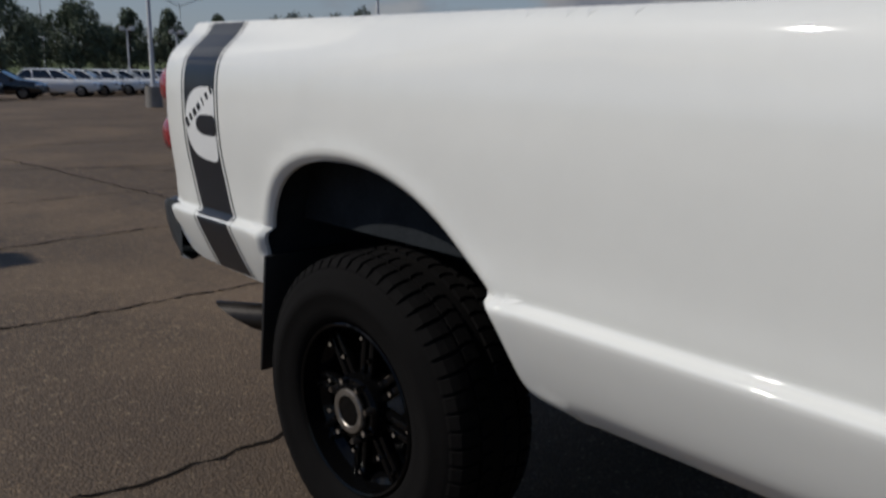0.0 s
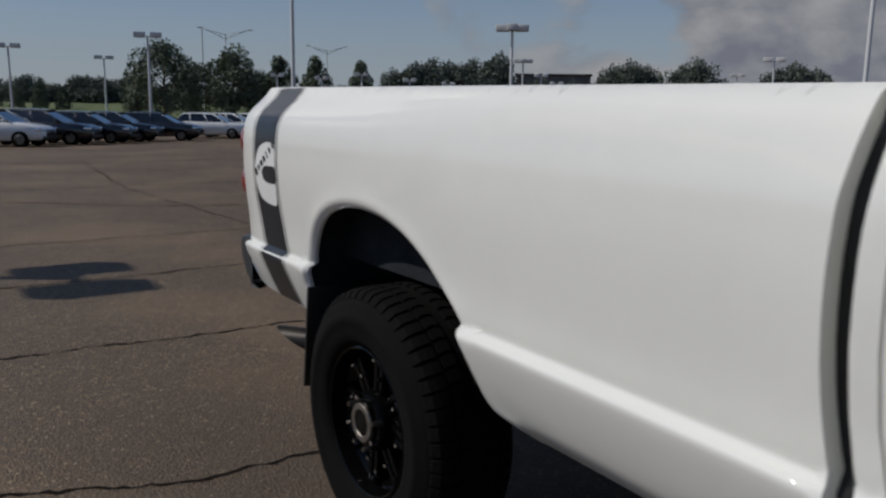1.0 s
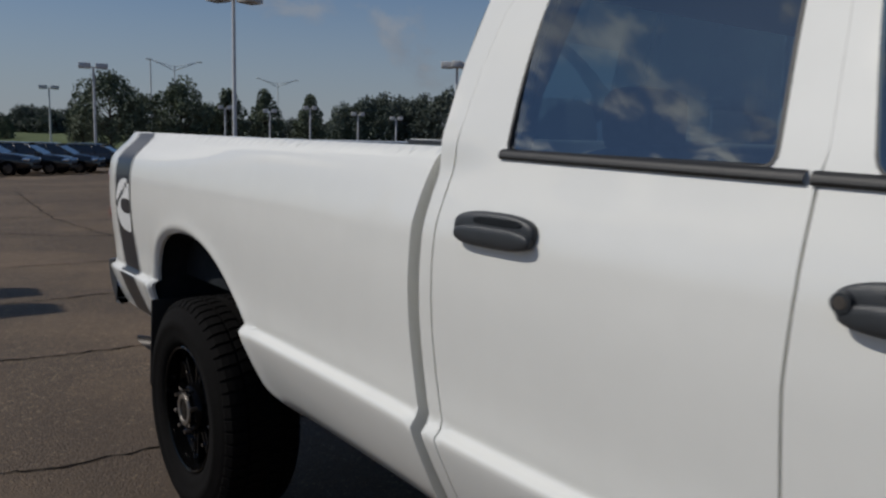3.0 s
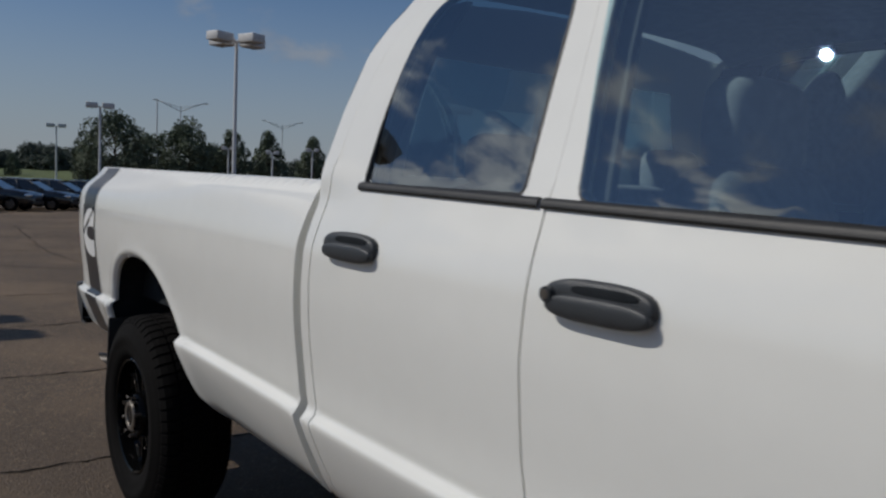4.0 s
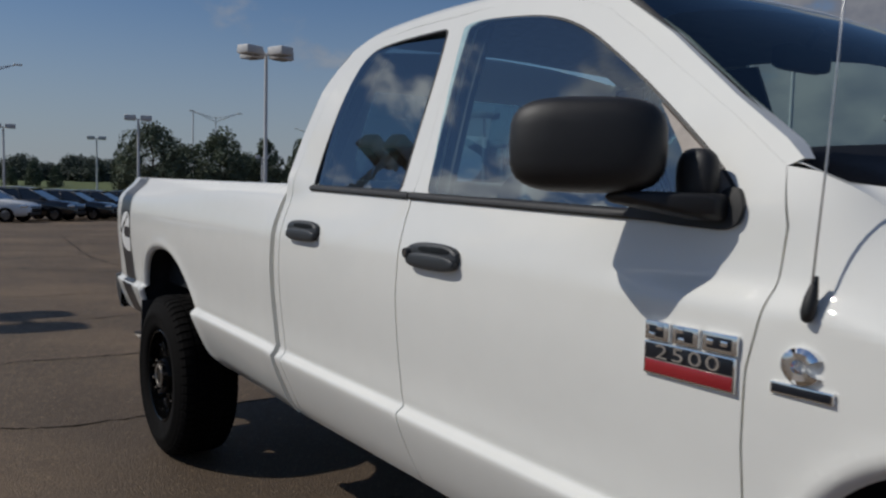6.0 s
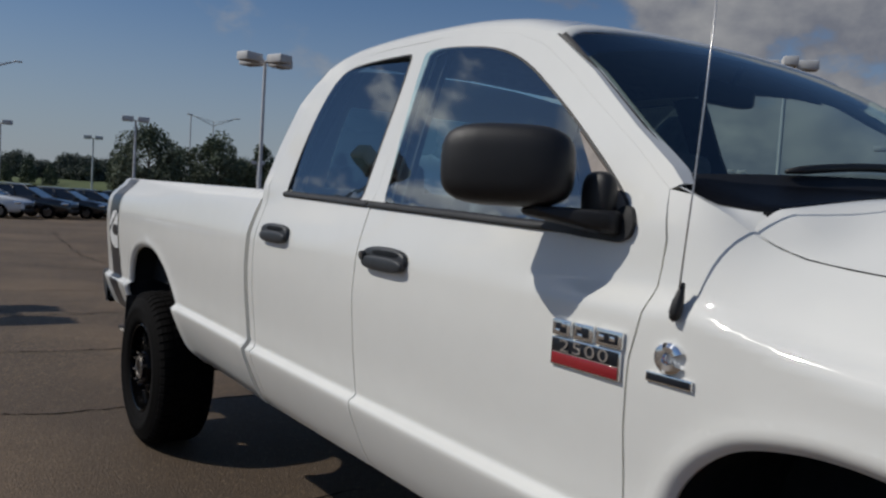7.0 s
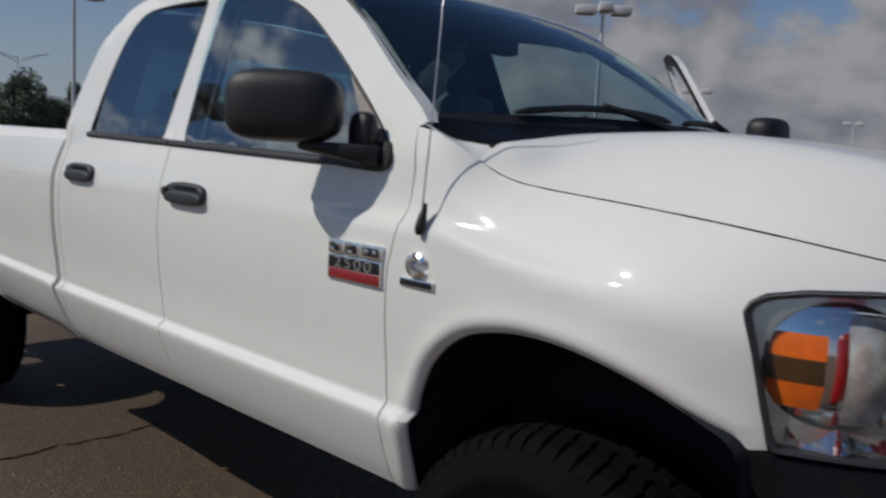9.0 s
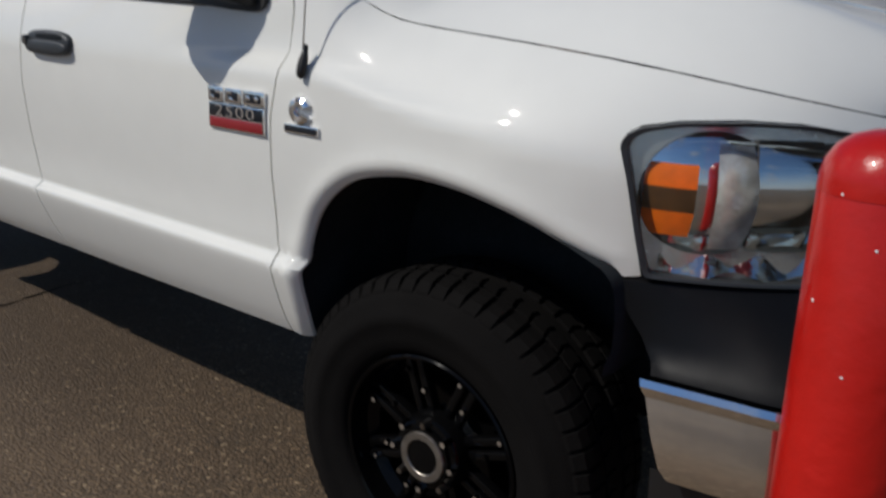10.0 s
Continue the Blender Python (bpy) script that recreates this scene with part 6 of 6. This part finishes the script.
def parked_cars():
    dark = car("parked_car", CAR_BLACK, "black parked sport utility car in a row")
    white = car("parked_car", CAR_WHITE, "white parked sport utility car in a row")
    silver = car("parked_car", CAR_SILVER, "silver parked sport utility car in a row")
    head = 58.0
    hv = Vector((math.cos(radians(head)), math.sin(radians(head))))
    row = Vector((-0.62, 0.785)) * 2.5
    first = Vector((-33.4, 3.6)) - hv * 1.9
    kinds = [white, dark, dark, dark, dark] + [white] * 9
    used = set()

    def put(src, p, turn):
        m = pose(p.x, p.y, gz(p.x, p.y), 0, 0, turn) @ Matrix.Diagonal((0.96, 0.96, 0.95, 1))
        if src.name in used:
            copy_thing(src, m)
        else:
            src.matrix_basis = m
            used.add(src.name)
    rnd = random.Random(5)
    for k, src in enumerate(kinds):
        put(src, first + row * (k if k < 5 else k + 0.9) + hv * rnd.uniform(-0.25, 0.25), head + rnd.uniform(-2, 2))
    for k, src in enumerate([white, dark, white, dark, silver, dark, dark, white, dark, dark, silver]):
        p = first - hv * 11.5 + row * (k - 1.6)
        put(src, p + hv * rnd.uniform(-0.3, 0.3), head + 180 + rnd.uniform(-2, 2))
    for k, src in enumerate([dark, silver, white, dark, white, dark, white]):
        p = first - hv * 24 + row * (k * 1.3 - 2.0)
        put(src, p, head + rnd.uniform(-3, 3))
    put(dark, first - row * 1.05 - hv * 1.2, head)
    put(silver, first - row * 2.1 - hv * 0.8, head)


parked_cars()


# ---- grass bank, trees, far buildings ----
def bank():
    rows = []
    for i in range(61):
        az = 146 + 50 * i / 60
        r = []
        for d, z in ((104, -0.62), (112, -0.35), (122, 0.15), (140, 0.75), (170, 1.15), (260, 1.30), (420, 1.0)):
            x, y = at_az(E1, az, d + 3 * math.sin(i * 0.7))
            r.append((x, y, z + 0.12 * math.sin(i * 1.3 + d)))
        rows.append(r)
    tagged(grid_mesh("grass_bank", rows, GRASS, None), "low bank of mown grass behind the lot", "grass", kind="stuff")


bank()


def tree_mesh(seed, h, spread, leaf, count, conic=0.0):
    """Trunk, limbs and a crown of many small leaf clumps with gaps."""
    rnd = random.Random(seed)
    tv, tf = [], []

    def add(path, rad):
        v, f = tube(path, rad, 7)
        o = len(tv)
        tv.extend(v)
        tf.extend(tuple(a + o for a in q) for q in f)
    add([(0, 0, -0.1), (rnd.uniform(-.05, .05), 0, h * 0.3), (rnd.uniform(-.1, .1), rnd.uniform(-.1, .1), h * 0.62), (0, 0, h * 0.9)], [h * 0.028, h * 0.022, h * 0.012, h * 0.003])
    blobs = []
    nb = 26
    for i in range(nb):
        t = (i + 0.5) / nb
        z = h * (0.24 + 0.72 * t)
        prof = math.sin(math.pi * min(1, (0.16 + 0.84 * t))) ** 0.75 * (1 - conic * t)
        a = i * 2.4 + rnd.uniform(-.5, .5)
        r = spread * prof * rnd.uniform(0.45, 0.95)
        c = Vector((r * math.cos(a), r * math.sin(a), z + rnd.uniform(-.3, .3)))
        add([(0, 0, z * 0.72), (c.x * 0.5, c.y * 0.5, z * 0.88), tuple(c)], [h * 0.008, h * 0.005, h * 0.002])
        blobs.append((c, spread * rnd.uniform(0.26, 0.46) * (1 - 0.45 * conic * t)))
    blobs.append((Vector((0, 0, h * 0.9)), spread * 0.26))
    lv, lf = [], []
    for i in range(count):
        c, r = blobs[rnd.randrange(len(blobs))]
        d = Vector((rnd.gauss(0, 1), rnd.gauss(0, 1), rnd.gauss(0, 0.8))).normalized() * (r * rnd.uniform(0.35, 1.06) ** 0.5)
        p = c + d
        s = leaf * rnd.uniform(0.6, 1.5)
        u = Vector((rnd.gauss(0, 1), rnd.gauss(0, 1), rnd.gauss(0, 1))).normalized()
        w = u.cross(Vector((rnd.gauss(0, 1), rnd.gauss(0, 1), rnd.gauss(0, 1)))).normalized()
        o = len(lv)
        lv += [p - u * s, p + w * s * 0.55, p + u * s, p - w * s * 0.55 + u.cross(w) * s * 0.3]
        lf.append((o, o + 1, o + 2, o + 3))
    return tv, tf, lv, lf


def tree_kind(seed, h, spread, leaf, count, mat, label, conic=0.0):
    tv, tf, lv, lf = tree_mesh(seed, h, spread, leaf, count, conic)
    t = tagged(empty("tree"), label, "tree", "trees beyond the lot")
    link_mesh("trunk", tv, tf, BARK, t, sharp=60)
    link_mesh("crown", lv, lf, mat, t, smooth=False)
    return t


def plant_trees():
    kinds = [tree_kind(3, 8.0, 3.7, 0.145, 8200, LEAF, "broad dark-green tree behind the car park"),
             tree_kind(8, 8.0, 3.3, 0.145, 7600, LEAF, "full dark-green tree behind the car park"),
             tree_kind(15, 8.0, 2.5, 0.16, 4500, LEAF, "slender young green tree behind the car park", 0.45),
             tree_kind(21, 9.0, 4.6, 0.26, 5000, LEAF_HAZE, "distant rounded green tree")]
    used = set()
    rnd = random.Random(11)

    def plant(k, az, d, top, wide=1.0):
        src = kinds[k]
        x, y = at_az(E1, az, d)
        z = gz(x, y)
        hgt = (8.0 if k < 3 else 9.0)
        s = (top - z) / (hgt * 0.98)
        m = pose(x, y, z, 0, 0, rnd.uniform(0, 360))
        ob = src if k not in used else copy_thing(src, m)
        used.add(k)
        ob.matrix_basis = m @ Matrix.Diagonal((s * wide, s * wide, s, 1))
    for k, az, slope, d, wide in ((0, 164.9, 0.0618, 86, 1.0), (1, 160.5, 0.0585, 88, 1.05), (0, 162.9, 0.040, 96, 1.0), (1, 166.6, 0.030, 99, 1.0), (2, 157.4, 0.052, 90, 1.0), (2, 154.95, 0.0525, 92, 0.95), (2, 151.95, 0.0485, 95, 0.95), (0, 158.9, 0.034, 102, 1.1)):
        plant(k, az, d, 1.45 + slope * d, wide)
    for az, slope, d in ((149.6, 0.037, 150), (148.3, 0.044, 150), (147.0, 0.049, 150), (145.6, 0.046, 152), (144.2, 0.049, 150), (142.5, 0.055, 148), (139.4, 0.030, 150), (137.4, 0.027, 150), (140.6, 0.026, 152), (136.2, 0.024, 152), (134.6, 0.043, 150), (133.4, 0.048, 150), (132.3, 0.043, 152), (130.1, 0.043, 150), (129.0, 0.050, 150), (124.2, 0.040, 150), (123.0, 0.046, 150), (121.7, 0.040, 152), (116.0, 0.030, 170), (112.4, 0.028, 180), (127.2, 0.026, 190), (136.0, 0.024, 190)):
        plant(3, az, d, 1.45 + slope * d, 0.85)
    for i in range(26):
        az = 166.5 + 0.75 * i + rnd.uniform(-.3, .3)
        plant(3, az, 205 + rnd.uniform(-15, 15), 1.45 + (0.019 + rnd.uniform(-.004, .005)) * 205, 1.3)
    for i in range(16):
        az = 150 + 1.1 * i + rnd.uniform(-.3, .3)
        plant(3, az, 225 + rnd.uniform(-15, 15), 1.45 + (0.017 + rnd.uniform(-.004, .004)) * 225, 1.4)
    for i in range(9):
        az = 171 + 1.3 * i
        plant(2, az, 132 + rnd.uniform(-6, 6), 1.45 + rnd.uniform(0.012, 0.022) * 132, 1.0)
    # a bare tree far beyond the nose
    tv, tf = [], []
    for i in range(60):
        a, e = rnd.uniform(0, 6.28), rnd.uniform(0.5, 1.45)
        l = rnd.uniform(1.2, 3.2)
        b = Vector((0, 0, rnd.uniform(1.2, 2.6)))
        v, f = tube([b, b + Vector((math.cos(a) * math.cos(e), math.sin(a) * math.cos(e), math.sin(e))) * l * 0.5, b + Vector((math.cos(a) * math.cos(e) * 1.2, math.sin(a) * math.cos(e) * 1.2, math.sin(e))) * l], [0.05, 0.03, 0.008], 5)
        o = len(tv)
        tv += v
        tf += [tuple(q + o for q in w) for w in f]
    v, f = tube([(0, 0, -0.1), (0, 0, 2.8)], [0.16, 0.08], 8)
    o = len(tv)
    tv += v
    tf += [tuple(q + o for q in w) for w in f]
    x, y = at_az((5.1, -1.31), 103.9, 105)
    bare = tagged(empty("tree", pose(x, y, gz(x, y))), "bare leafless tree far across the lot", "tree")
    link_mesh("trunk", tv, tf, BARK, bare, sharp=60)


plant_trees()


def building(az0, az1, d, top, label, bays, wall=None):
    a, b = Vector(at_az(E1, az0, d)), Vector(at_az(E1, az1, d))
    mid, run = (a + b) / 2, (b - a)
    turn = math.degrees(math.atan2(run.y, run.x))
    w = run.length
    z0 = gz(mid.x, mid.y)
    h = top - z0
    root = tagged(empty("building", pose(mid.x, mid.y, z0, 0, 0, turn)), label, "building", "far buildings")
    bm = bmesh.new()
    box(bm, 0, 0, h / 2, w, 18, h)
    part("wall", bm, wall or BRICK_FAR, root)
    bm = bmesh.new()
    box(bm, 0, 0, h + 0.15, w + 0.5, 18.5, 0.35)
    part("roof", bm, BARK, root)
    for i in range(bays):
        x = -w / 2 + w * (i + 0.5) / bays
        for s in (-1, 1):
            bm = bmesh.new()
            box(bm, x, 9.02 * s, h * 0.55, w / bays * 0.55, 0.12, h * 0.42)
            part("window", bm, CAR_GLASS, root)


building(141.0, 136.2, 165, 1.45 + 0.0365 * 165, "long low brown building beyond the trees", 9)
building(131.4, 126.4, 200, 1.45 + 0.026 * 200, "low brown building in the distance", 8)
building(110.0, 99.0, 170, 1.45 + 0.018 * 170, "low grey building across the lot", 10, CONCRETE)
